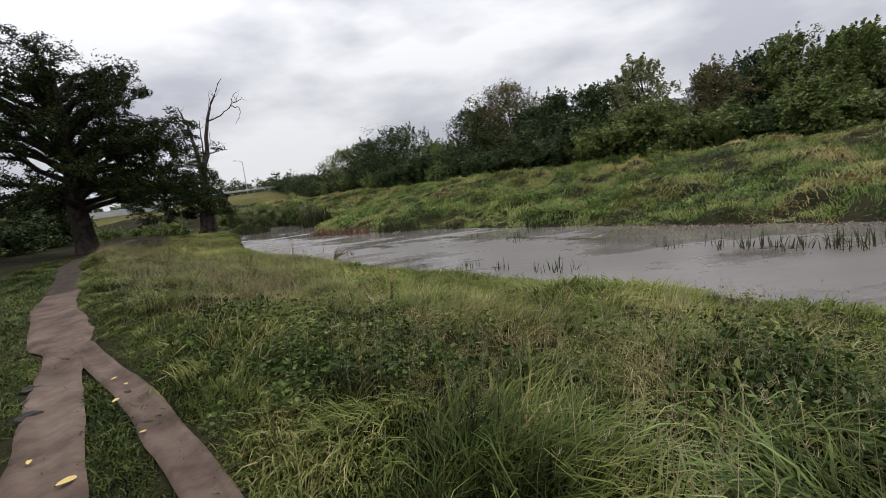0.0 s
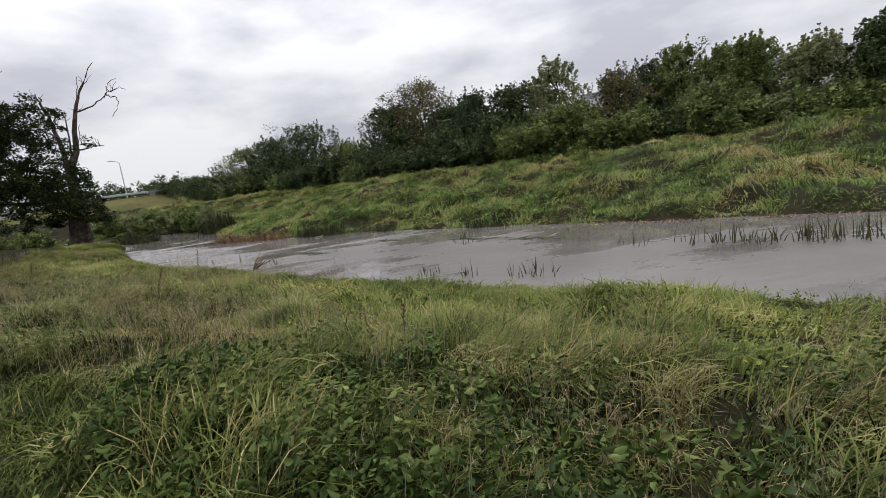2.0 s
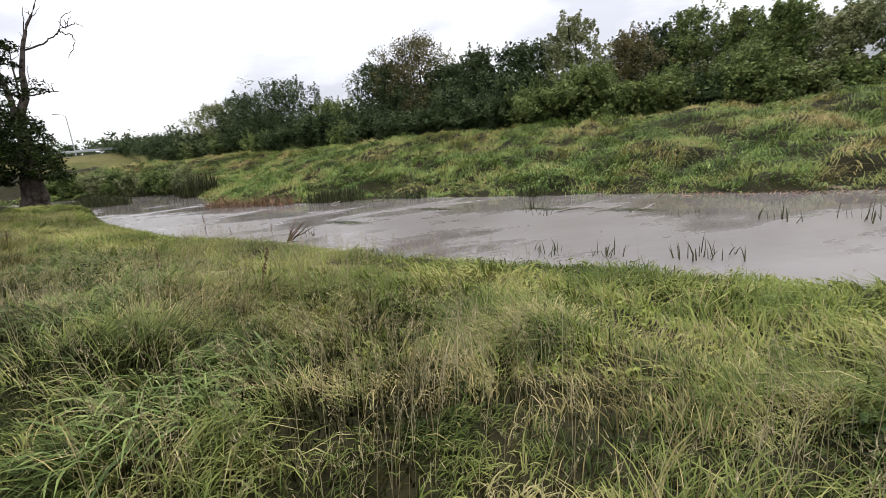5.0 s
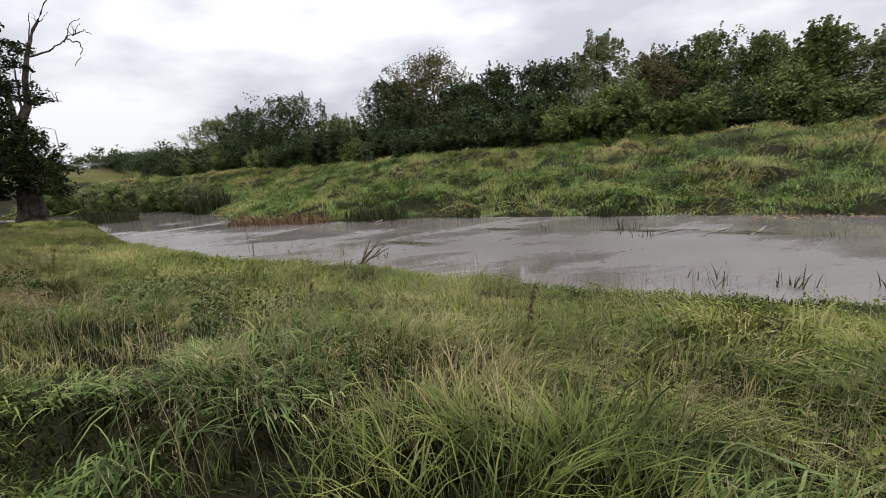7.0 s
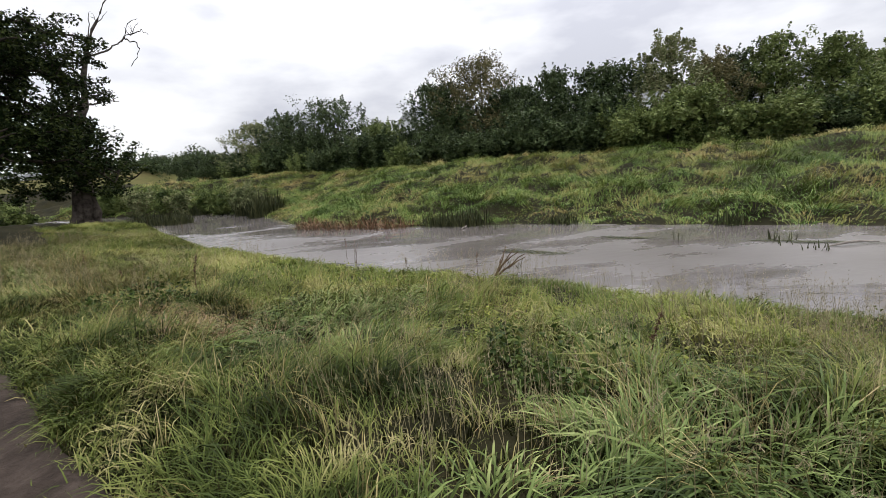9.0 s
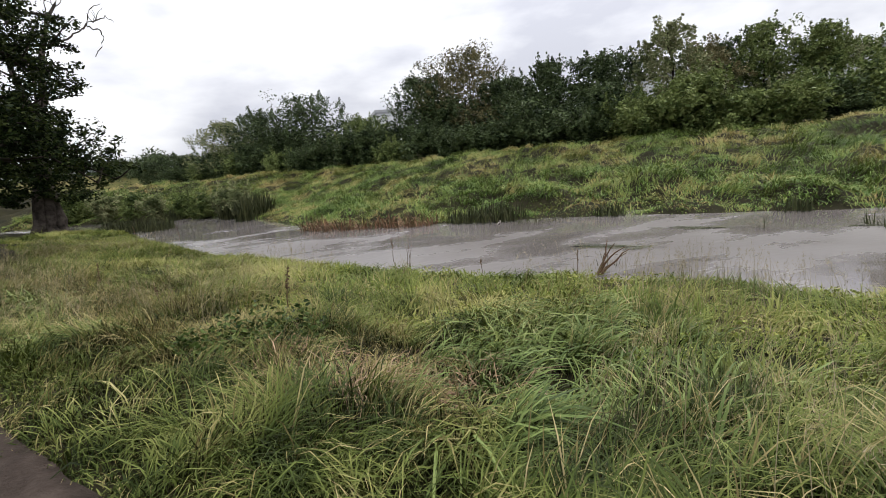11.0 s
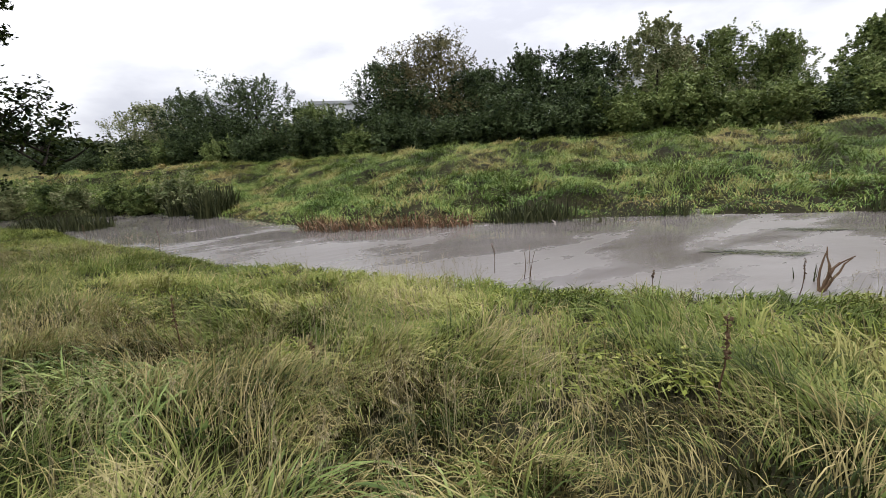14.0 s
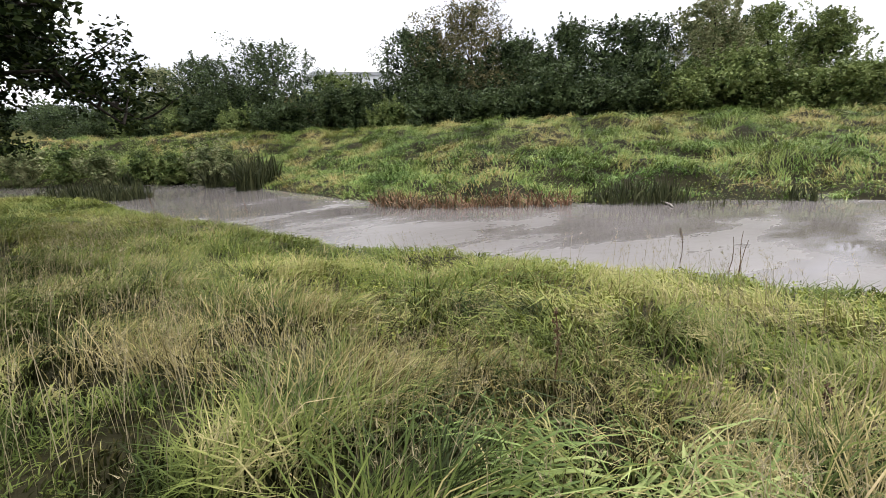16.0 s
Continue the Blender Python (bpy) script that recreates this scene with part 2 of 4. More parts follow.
def water_material():
    """Silty water: calm slicks that mirror the trees, between ruffled reaches."""
    m, n, l, b = material("river_water", 0.05, 0.75)
    b.inputs["IOR"].default_value = 1.33
    murk = noise_node(n, l, 0.3, 4)
    l.new(mix_node(n, l, murk.outputs["Fac"], (0.06, 0.049, 0.041), (0.19, 0.174, 0.17)), b.inputs["Base Color"])
    tc = n.new("ShaderNodeTexCoord")

    def stretched(turn, along, across, scale, detail):
        mp, nz = n.new("ShaderNodeMapping"), n.new("ShaderNodeTexNoise")
        mp.inputs["Rotation"].default_value, mp.inputs["Scale"].default_value = (0, 0, radians(turn)), (along, across, 1)
        nz.inputs["Scale"].default_value, nz.inputs["Detail"].default_value = scale, detail
        l.new(tc.outputs["Object"], mp.inputs["Vector"])
        l.new(mp.outputs[0], nz.inputs["Vector"])
        return nz

    small, slow, wide = stretched(-42, 0.8, 1.5, 2.6, 3), stretched(-30, 0.7, 1.2, 0.7, 2), stretched(-46, 0.55, 1.25, 0.34, 6)
    wide.inputs["Roughness"].default_value = 0.62
    # the wind does not reach the water in the lee of the far bank
    across, lee, ruffled = n.new("ShaderNodeVectorMath"), n.new("ShaderNodeMapRange"), n.new("ShaderNodeMath")
    across.operation, ruffled.operation = "DOT_PRODUCT", "SUBTRACT"
    across.inputs[1].default_value = (0.70, 0.714, 0.0)
    lee.interpolation_type = "SMOOTHSTEP"
    lee.inputs["From Min"].default_value, lee.inputs["From Max"].default_value = 13.2, 16.6
    lee.inputs["To Min"].default_value, lee.inputs["To Max"].default_value = 0.0, 0.13
    l.new(tc.outputs["Object"], across.inputs[0])
    l.new(across.outputs["Value"], lee.inputs["Value"])
    l.new(wide.outputs["Fac"], ruffled.inputs[0])
    l.new(lee.outputs[0], ruffled.inputs[1])
    ruffle, dull = n.new("ShaderNodeMapRange"), n.new("ShaderNodeMapRange")
    for node, lo, hi in ((ruffle, 0.15, 1.0), (dull, 0.045, 0.33)):
        node.inputs["From Min"].default_value, node.inputs["From Max"].default_value = 0.39, 0.52
        node.inputs["To Min"].default_value, node.inputs["To Max"].default_value = lo, hi
        l.new(ruffled.outputs[0], node.inputs["Value"])
    l.new(dull.outputs[0], b.inputs["Roughness"])
    swell, ripple = n.new("ShaderNodeBump"), n.new("ShaderNodeBump")
    swell.inputs["Distance"].default_value, swell.inputs["Strength"].default_value = 0.02, 0.5
    ripple.inputs["Distance"].default_value = 0.009
    l.new(slow.outputs["Fac"], swell.inputs["Height"])
    l.new(ruffle.outputs[0], ripple.inputs["Strength"])
    l.new(small.outputs["Fac"], ripple.inputs["Height"])
    l.new(swell.outputs[0], ripple.inputs["Normal"])
    l.new(ripple.outputs[0], b.inputs["Normal"])
    return m


M_WATER = water_material()

# ---- mesh helpers ----
rng = np.random.default_rng(7)


def part(name, data, mat, parent=None, label=""):
    """Link a bmesh or a mesh as one object, under a thing where one is given."""
    if isinstance(data, bmesh.types.BMesh):
        me = bpy.data.meshes.new(name)
        data.to_mesh(me)
        data.free()
        data = me
    if mat and not data.materials:
        data.materials.append(mat)
    ob = new(name, data)
    if parent:
        ob.parent = parent
    if label:
        ob["label"] = label
    return ob


def mesh_tris(name, verts, tris, smooth=False):
    """A mesh of triangles from arrays."""
    me = bpy.data.meshes.new(name)
    verts, tris = np.ascontiguousarray(verts, np.float32), np.ascontiguousarray(tris, np.int32)
    me.vertices.add(len(verts))
    me.vertices.foreach_set("co", verts.ravel())
    me.loops.add(tris.size)
    me.loops.foreach_set("vertex_index", tris.ravel())
    me.polygons.add(len(tris))
    me.polygons.foreach_set("loop_start", np.arange(0, tris.size, 3, dtype=np.int32))
    if smooth:
        me.polygons.foreach_set("use_smooth", np.ones(len(tris), bool))
    me.update(calc_edges=True)
    return me


def lattice(ix, iy, seed):
    h = (ix.astype(np.int64) * 374761393 + iy.astype(np.int64) * 668265263 + seed * 1274126177) & 0x7FFFFFFF
    h = ((h ^ (h >> 13)) * 1274126177) & 0x7FFFFFFF
    return ((h ^ (h >> 16)) & 0xFFFF) / 65535.0


def vnoise(x, y, scale, seed=0):
    """Smooth noise from 0 to 1, for arrays."""
    x, y = np.asarray(x, float) * scale, np.asarray(y, float) * scale
    ix, iy = np.floor(x), np.floor(y)
    fx, fy = x - ix, y - iy
    fx, fy = fx * fx * (3 - 2 * fx), fy * fy * (3 - 2 * fy)
    a, b = lattice(ix, iy, seed), lattice(ix + 1, iy, seed)
    c, d = lattice(ix, iy + 1, seed), lattice(ix + 1, iy + 1, seed)
    return (a + (b - a) * fx) * (1 - fy) + (c + (d - c) * fx) * fy


# ---- plan ----
WATER = -1.08
NEAR = np.array([(160, -152), (60, -52), (24, -13), (12, -0.5), (5.8, 6.3), (2.3, 9.9), (-1.7, 14.0), (-5.3, 18.4), (-8.5, 22.0), (-12.2, 28), (-15.3, 34.5), (-18, 41), (-26, 49.5), (-44, 57), (-120, 80), (-300, 110)], float)
FAR = np.array([(170, -145), (70, -45), (34, -10), (18, 6), (11.8, 13), (8, 17), (4.2, 21.2), (0, 25.6), (-3.5, 28.3), (-8.9, 32.5), (-11.5, 41), (-14.5, 47.5), (-24, 55), (-44, 66), (-120, 92), (-300, 125)], float)
PATH_MAIN = np.array([(-4.5, 5.27), (-5.0, 5.75), (-8.2, 9.35), (-9.4, 11.1), (-10.5, 12.5), (-11.6, 14.0), (-13.9, 16.9), (-16.1, 19.6), (-18.4, 23.4), (-21.5, 30), (-27, 40)], float)
PATH_LEFT = np.array([(2.0, -5.0), (-0.9, 0.4), (-2.55, 2.55), (-3.85, 4.15), (-5.0, 5.75), (-5.6, 6.4)], float)
PATH_RIGHT = np.array([(3.0, -4.5), (0.07, 0.27), (-1.43, 2.32), (-2.79, 3.81), (-4.14, 5.11), (-5.0, 5.97)], float)


def gap(x, y, line):
    """Distance of points from a broken line."""
    best = np.full(np.shape(x), 1e9)
    for (ax, ay), (bx, by) in zip(line[:-1], line[1:]):
        dx, dy = bx - ax, by - ay
        k = np.clip(((x - ax) * dx + (y - ay) * dy) / (dx * dx + dy * dy), 0, 1)
        best = np.minimum(best, np.hypot(x - ax - k * dx, y - ay - k * dy))
    return best


def side(y, line):
    return np.interp(y, line[:, 1], line[:, 0])


def near_gap(x, y):
    """Metres inland from the near shore (minus: in the water)."""
    return np.where(x < side(y, NEAR), 1, -1) * gap(x, y, NEAR)


def far_gap(x, y):
    return np.where(x > side(y, FAR), 1, -1) * gap(x, y, FAR)


def path_gap(x, y):
    return np.minimum(np.minimum(gap(x, y, PATH_MAIN) - 0.32, gap(x, y, PATH_LEFT) - 0.19), gap(x, y, PATH_RIGHT) - 0.10)


def ground(x, y, worn=0.07):
    """Height of the ground, cut away by worn metres under the paths."""
    x, y = np.asarray(x, float), np.asarray(y, float)
    dn, df, dp = near_gap(x, y), far_gap(x, y), path_gap(x, y)
    hum = (vnoise(x, y, 0.55, 3) - 0.5) * 0.24 + (vnoise(x, y, 1.5, 4) - 0.5) * 0.16
    flat = -0.006 * np.clip(y, 0, 40)
    left = 0.012 * np.clip(dn - 9.5, 0, 10)
    bank = np.clip(dn / 7.2, 0, 1)
    z_near = WATER - 0.02 + 0.2 * np.clip(dn / 0.5, 0, 1) + (flat - WATER - 0.18) * (bank ** 0.85) + left + hum * np.clip(dp / 0.8, 0, 1) * np.clip(dn, 0, 1)
    rise = np.interp(df, (0, 0.5, 3, 9.7, 13, 16, 40, 90), (WATER - 0.02, WATER + 0.12, -0.62, 0.62, 1.25, 1.42, 1.45, 1.3))
    z_far = rise + hum * 2.4 * np.clip(df, 0, 1) + (vnoise(x, y, 0.22, 9) - 0.5) * 0.45 * np.clip(df / 4, 0, 1)
    bed = WATER - 0.03 - 0.8 * np.clip(np.minimum(-dn, -df) / 3, 0, 1)
    z_near = z_near + 0.14 * np.exp(-((dn - 6.6) / 1.3) ** 2) - worn * np.clip(1 - dp / 0.35, 0, 1)
    far_off = np.clip((np.hypot(x, y) - 120) / 200, 0, 1)
    z = np.where(dn > 0, z_near, np.where(df > 0, z_far, bed))
    return z * (1 - far_off) + far_off * np.where((dn > 0) | (df > 0), 0.3, bed)


def axis(lo, hi, step):
    inner = np.arange(lo, hi + step / 2, step)
    out = step * 1.12 ** np.arange(1, 78)
    reach = np.cumsum(out)
    reach = reach[reach < 2600]
    return np.concatenate([lo - reach[::-1], inner, hi + reach])


def grid_arrays(xs, ys):
    """Flat vertices and triangles of a grid."""
    gx, gy = np.meshgrid(xs, ys)
    verts = np.stack([gx, gy, np.zeros(gx.shape)], -1).reshape(-1, 3)
    i = np.arange(len(xs) * len(ys)).reshape(len(ys), len(xs))
    a, b, c, d = i[:-1, :-1].ravel(), i[:-1, 1:].ravel(), i[1:, 1:].ravel(), i[1:, :-1].ravel()
    return verts, np.concatenate([np.stack([a, b, c], -1), np.stack([a, c, d], -1)])


def grid_mesh(name, xs, ys, z):
    v, t = grid_arrays(xs, ys)
    v[:, 2] = z(v[:, 0], v[:, 1])
    return mesh_tris(name, v, t, True)


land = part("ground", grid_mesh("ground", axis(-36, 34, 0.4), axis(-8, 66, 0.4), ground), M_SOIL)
tagged(land, "uneven grassy ground with river banks", "ground", kind="structure")
river = part("water", grid_mesh("water", axis(-40, 40, 4), axis(-10, 70, 4), lambda x, y: np.full(x.shape, WATER)), M_WATER)
tagged(river, "murky grey-brown river water with ripples", "river", kind="structure")


def trail(name, line, half, label, mat=None, first=0.0, last=1e9):
    """A trodden strip, a little hollow, with uneven edges."""
    seg = np.hypot(*np.diff(line, axis=0).T)
    s = np.concatenate([[0], np.cumsum(seg)])
    u = np.arange(0, s[-1], 0.09)
    cx, cy = np.interp(u, s, line[:, 0]), np.interp(u, s, line[:, 1])
    k = np.ones(9) / 9
    cx, cy = (np.convolve(np.pad(v, 4, "edge"), k, "valid") for v in (cx, cy))
    tx, ty = np.gradient(cx), np.gradient(cy)
    n = np.hypot(tx, ty)
    w = np.linspace(-1, 1, 9)
    rows = []
    for j, q in enumerate(w):
        wide = half * np.clip(0.2 + u / 1.9, 0, 1) * (1 + 0.14 * (vnoise(u, u * 0 + (q > 0) * 50, 1.3, 21) - 0.5) + 0.10 * (vnoise(u, u * 0 + (q > 0) * 9, 4.5, 22) - 0.5))
        px, py = cx + q * wide * ty / n, cy - q * wide * tx / n
        rows.append(np.stack([px, py, ground(px, py, 0.0) + 0.015 - 0.035 * (1 - q * q) - 0.045 * (abs(q) > 0.99) + 0.012 * (vnoise(px, py, 9, 31) - 0.5)], -1))
    cut = slice(max(0, np.searchsorted(u, first)), np.searchsorted(u, last) + 1)
    u, v = u[cut], np.stack(rows, 1)[cut].reshape(-1, 3)
    i = np.arange(len(u) * 9).reshape(len(u), 9)
    a, b, c, d = i[:-1, :-1].ravel(), i[:-1, 1:].ravel(), i[1:, 1:].ravel(), i[1:, :-1].ravel()
    return tagged(part(name, mesh_tris(name, v, np.concatenate([np.stack([a, b, c], -1), np.stack([a, c, d], -1)]), True), mat or M_PATH), label, "path", kind="structure")


trail("path_main", PATH_MAIN, 0.38, "narrow trodden earth path through the grass", last=7.63)
# darker earth from 7.63 m along the path onwards
trail("path_dark", PATH_MAIN, 0.38, "dark earth path leading towards the oak", M_DARKEARTH, first=7.63)
trail("path_left", PATH_LEFT, 0.22, "bare earth wheel track beside a grass strip")
trail("path_right", PATH_RIGHT, 0.135, "thin bare earth track beside tall grass")


# ---- grass ----
def blades(x, y, z, height, width, droop, heading, levels=3):
    """Triangles of curved tapering blades; every blade is an island."""
    n = len(x)
    up = np.stack([np.zeros(n), np.zeros(n), np.ones(n)], -1)
    lean = np.stack([np.cos(heading), np.sin(heading), np.zeros(n)], -1)
    turn = heading + np.pi / 2 + rng.normal(0, 0.6, n)
    flat = np.stack([np.cos(turn), np.sin(turn), rng.normal(0, 0.25, n)], -1)
    base = np.stack([x, y, z], -1)
    pts = []
    for k in range(levels + 1):
        s = k / levels
        mid = base + (height * (s - 0.72 * droop * s ** 2.4))[:, None] * up + (height * droop * 0.95 * s ** 1.6)[:, None] * lean
        if k < levels:
            half = (width * 0.5 * (0.8 + 0.5 * s - 0.95 * s * s))[:, None] * flat
            pts += [mid - half, mid + half]
        else:
            pts.append(mid)
    per = 2 * levels + 1
    verts = np.stack(pts, 1).reshape(-1, 3)
    tri = []
    for k in range(levels - 1):
        a = 2 * k
        tri += [(a, a + 1, a + 3), (a, a + 3, a + 2)]
    tri.append((2 * levels - 2, 2 * levels - 1, 2 * levels))
    tris = (np.array(tri)[None] + (np.arange(n) * per)[:, None, None]).reshape(-1, 3)
    return verts, tris


WALKED = np.concatenate([PATH_RIGHT[:4], PATH_MAIN[1:]])


def strip(n, line, u0, u1, c0, c1, lean=1.0):
    """Random places along a broken line, from c0 to c1 metres to its right; lean over 1 crowds them towards c0."""
    seg = np.hypot(*np.diff(line, axis=0).T)
    s = np.concatenate([[0], np.cumsum(seg)])
    u, c = rng.uniform(u0, min(u1, s[-1]), n), c0 + (c1 - c0) * rng.random(n) ** lean
    k = np.clip(np.searchsorted(s, u) - 1, 0, len(seg) - 1)
    d = np.diff(line, axis=0)[k] / seg[k][:, None]
    p = line[k] + d * (u - s[k])[:, None]
    return p[:, 0] + d[:, 1] * c, p[:, 1] - d[:, 0] * c


def spots(x, y, places):
    """How much points lie in round patches: 0 to 1, with ragged edges."""
    f = np.full(len(x), -1.0)
    for px, py, r in places:
        f = np.maximum(f, 1.5 - np.hypot(x - px, y - py) / r)
    return np.clip(f + (vnoise(x, y, 2.2, 71) - 0.5) * 1.1, 0, 1)


NETTLES = [(-1.5, 4.8, 0.8), (2.6, 3.3, 1.0), (2.0, 2.5, 0.6), (-1.2, 4.2, 1.0), (-2.2, 5.0, 0.9), (-1.1, 4.8, 0.7), (0.2, 3.6, 0.4), (-7.0, 12.6, 0.5), (-10.7, 16.0, 0.4), (-13.1, 18.9, 0.25)]
LUSH = [(-7.5, 11.2, 0.6), (-7.0, 11.1, 0.6), (-6.4, 10.4, 0.4), (-13.5, 19.5, 0.4), (-8.8, 14.8, 1.0), (1.0, 2.0, 0.4), (-12.6, 17.3, 0.4), (-13.9, 20.1, 0.4), (-7.3, 9.9, 0.4), (-6.7, 11.5, 0.8), (-6.2, 12.0, 0.6), (-8.4, 15.3, 0.9), (-4.75, 8.2, 0.5), (-8.0, 15.8, 0.5), (-13.4, 18.9, 0.3)]
HOLLOWS = [(-7.7, 10.7, 0.45), (-7.3, 10.2, 0.4), (-5.9, 8.5, 0.55), (-5.4, 8.8, 0.4), (-6.5, 9.2, 0.6), (-6.6, 9.9, 0.5), (-13.15, 18.6, 0.22), (-14.3, 20.2, 0.25), (-0.2, 2.7, 0.3), (-12.2, 16.6, 0.25), (-15.4, 20.9, 0.4), (-15.0, 21.6, 0.35), (-14.7, 20.9, 0.25), (-8.9, 11.9, 0.2), (-2.5, 5.6, 0.3), (-4.0, 7.4, 0.25)]
DRY = [(-11.2, 17.2, 0.6), (-10.5, 17.3, 0.6), (0.4, 4.5, 0.7), (0.9, 3.9, 0.5), (-10.0, 15.0, 0.6), (-9.8, 14.6, 0.5), (-12.2, 17.7, 0.8), (-11.9, 16.6, 0.6), (-12.5, 19.0, 0.8), (-11.5, 17.9, 0.7), (-12.8, 19.9, 0.8), (-4.0, 9.8, 0.5), (-0.2, 3.3, 0.35), (-3.5, 8.1, 0.7), (-10.7, 16.0, 0.6), (-12.9, 19.0, 0.8), (-9.6, 16.2, 0.5), (-13.9, 21.0, 0.8), (-14.6, 22.5, 1.2), (-12.0, 15.3, 0.4), (-2.6, 7.4, 0.6), (-5.0, 10.2, 0.7), (-10.6, 18.6, 0.6)]


def sward(name, x, y, per, tuft, tall, wide, mat, label, droop=(0.55, 1.1), levels=3, spread=0.55, shore=0.12, trod=0.3, bald=0.0, comb=0.9, rise=(0.3, 1.05)):
    """Grass in tufts at the places given, which keeps off the paths and the water; hummocky, and combed one way by wind and rain."""
    keep = (path_gap(x, y) > -0.09 + 0.15 * vnoise(x, y, 3.5, 41)) & ((near_gap(x, y) > shore) | (far_gap(x, y) > shore))
    keep &= 0.65 * vnoise(x, y, 3.1, 55) + 0.35 * vnoise(x, y, 7.0, 56) > bald
    x, y = x[keep], y[keep]
    swell = rise[0] + (rise[1] - rise[0]) * np.clip(2.4 * (0.45 * vnoise(x, y, 0.9, 11) + 0.55 * vnoise(x, y, 2.3, 12)) - 0.68, 0, 1)
    # shorter where feet and wheels pass and beside the water
    swell *= np.clip(trod + path_gap(x, y) * 0.9, trod, 1) * np.clip(0.45 + np.maximum(near_gap(x, y), far_gap(x, y)) * 0.2, 0.45, 1)
    head = (vnoise(x, y, 0.75, 13) - 0.5) * 8 + (vnoise(x, y, 2.6, 14) - 0.5) * 3 + rng.normal(0, comb, len(x))
    fine = rng.uniform(0.75, 1.25, len(x))
    x, y, swell, head, fine = (np.repeat(v, per) for v in (x, y, swell, head, fine))
    n = len(x)
    x, y = x + rng.normal(0, tuft, n), y + rng.normal(0, tuft, n)
    v, t = blades(x, y, ground(x, y) - 0.02, rng.uniform(*tall, n) * swell * fine, rng.uniform(*wide, n), rng.uniform(*droop, n), head + rng.normal(0, spread, n), levels)
    return tagged(part(name, mesh_tris(name, v, t), mat), label, "grass", kind="stuff")


gx, gy = strip(21000, WALKED, 4, 38, 0.05, 4.2, 1.15)
bare = np.maximum(spots(gx, gy, NETTLES) * 0.2, spots(gx, gy, DRY) * 0.6) + spots(gx, gy, LUSH) * 0.8 + spots(gx, gy, HOLLOWS) * 0.7
pick = rng.random(len(gx)) > bare
sward("tall_grass", gx[pick], gy[pick], 12, 0.055, (0.30, 0.62), (0.0045, 0.0105), M_GRASS, "long matted green meadow grass beside the path", (0.5, 1.1), spread=0.8, bald=0.36, comb=0.6, rise=(0.25, 1.15))
# short dark blades fill in the shade between the tufts
sward("shade_grass", gx[::2], gy[::2], 12, 0.09, (0.16, 0.34), (0.008, 0.016), M_UNDERSHADE, "near-black blades standing in for shade under the grass", (0.2, 0.9), levels=2, spread=1.4, comb=1.0)
gx, gy = strip(30000, WALKED, 4, 40, 0.1, 6.5)
pick = rng.random(len(gx)) < spots(gx, gy, LUSH) * 0.8 - spots(gx, gy, HOLLOWS) * 0.55
sward("lush_grass", gx[pick], gy[pick], 9, 0.06, (0.32, 0.62), (0.010, 0.021), M_LUSH, "broad arching blue-green grass blades in tufts", (0.55, 1.2), levels=4, spread=0.6, bald=0.34, comb=0.5, rise=(0.35, 1.1))
gx, gy = strip(26000, WALKED, 4, 40, 0.1, 6.0)
pick = rng.random(len(gx)) < np.maximum(spots(gx, gy, DRY) * 0.75, 0.1) - spots(gx, gy, HOLLOWS) * 0.4
sward("dry_grass", gx[pick], gy[pick], 8, 0.06, (0.32, 0.66), (0.004, 0.009), M_DRY, "straw-coloured dry grass among the green", (0.3, 1.0), bald=0.3, comb=0.45, rise=(0.35, 1.1))
WITHERED = [(-9.9, 15.1, 0.45), (-9.5, 14.6, 0.4), (-10.3, 15.5, 0.35), (-4.4, 10.9, 0.25)]
gx, gy = strip(20000, WALKED, 4, 40, 0.1, 6.0)
pick = rng.random(len(gx)) < spots(gx, gy, WITHERED) * 0.7
sward("withered_plants", gx[pick], gy[pick], 9, 0.06, (0.25, 0.5), (0.005, 0.012), M_WITHERED, "pinkish-brown withered plants lying in the grass", (0.6, 1.3), levels=2, spread=1.4, rise=(0.6, 1.1))


def bank_places(n):
    """Random places on the slope between the tall grass and the water."""
    x, y = rng.uniform(-22, 13, n), rng.uniform(0, 44, n)
    k = (near_gap(x, y) > 0.12) & (near_gap(x, y) < 8) & (gap(x, y, WALKED) > 3.1)
    return x[k], y[k]


gx, gy = bank_places(72000)
sward("bank_grass", gx, gy, 10, 0.085, (0.3, 0.6), (0.008, 0.022), M_BANK, "matted yellowish-green grass sloping to the water", (0.45, 1.1), levels=2, spread=0.6, bald=0.2, comb=0.45, rise=(0.35, 1.1))
gx, gy = strip(6000, WALKED, 3, 30, -3.5, -0.05, 0.6)
sward("lawn_grass", gx, gy, 6, 0.06, (0.14, 0.28), (0.010, 0.02), M_LAWN, "short trodden grass beside the path", levels=2, spread=1.4, trod=0.7)
edges = [strip(n, line, u0, u1, c0, c1) for n, line, u0, u1, c0, c1 in ((4600, PATH_RIGHT, 4, 13, -0.75, 1.3), (2600, PATH_LEFT, 4, 13, -1.6, -0.1), (3000, PATH_MAIN, 0.8, 24, 0.25, 1.1), (3600, PATH_MAIN, 0, 24, -1.7, -0.25))]
gx, gy = np.concatenate([e[0] for e in edges]), np.concatenate([e[1] for e in edges])
sward("verge_turf", gx, gy, 8, 0.045, (0.10, 0.20), (0.007, 0.014), M_TURF, "short dense green turf along the edges of the path", (0.4, 1.2), levels=2, spread=1.6, trod=0.75, comb=1.0, rise=(0.6, 1.1))


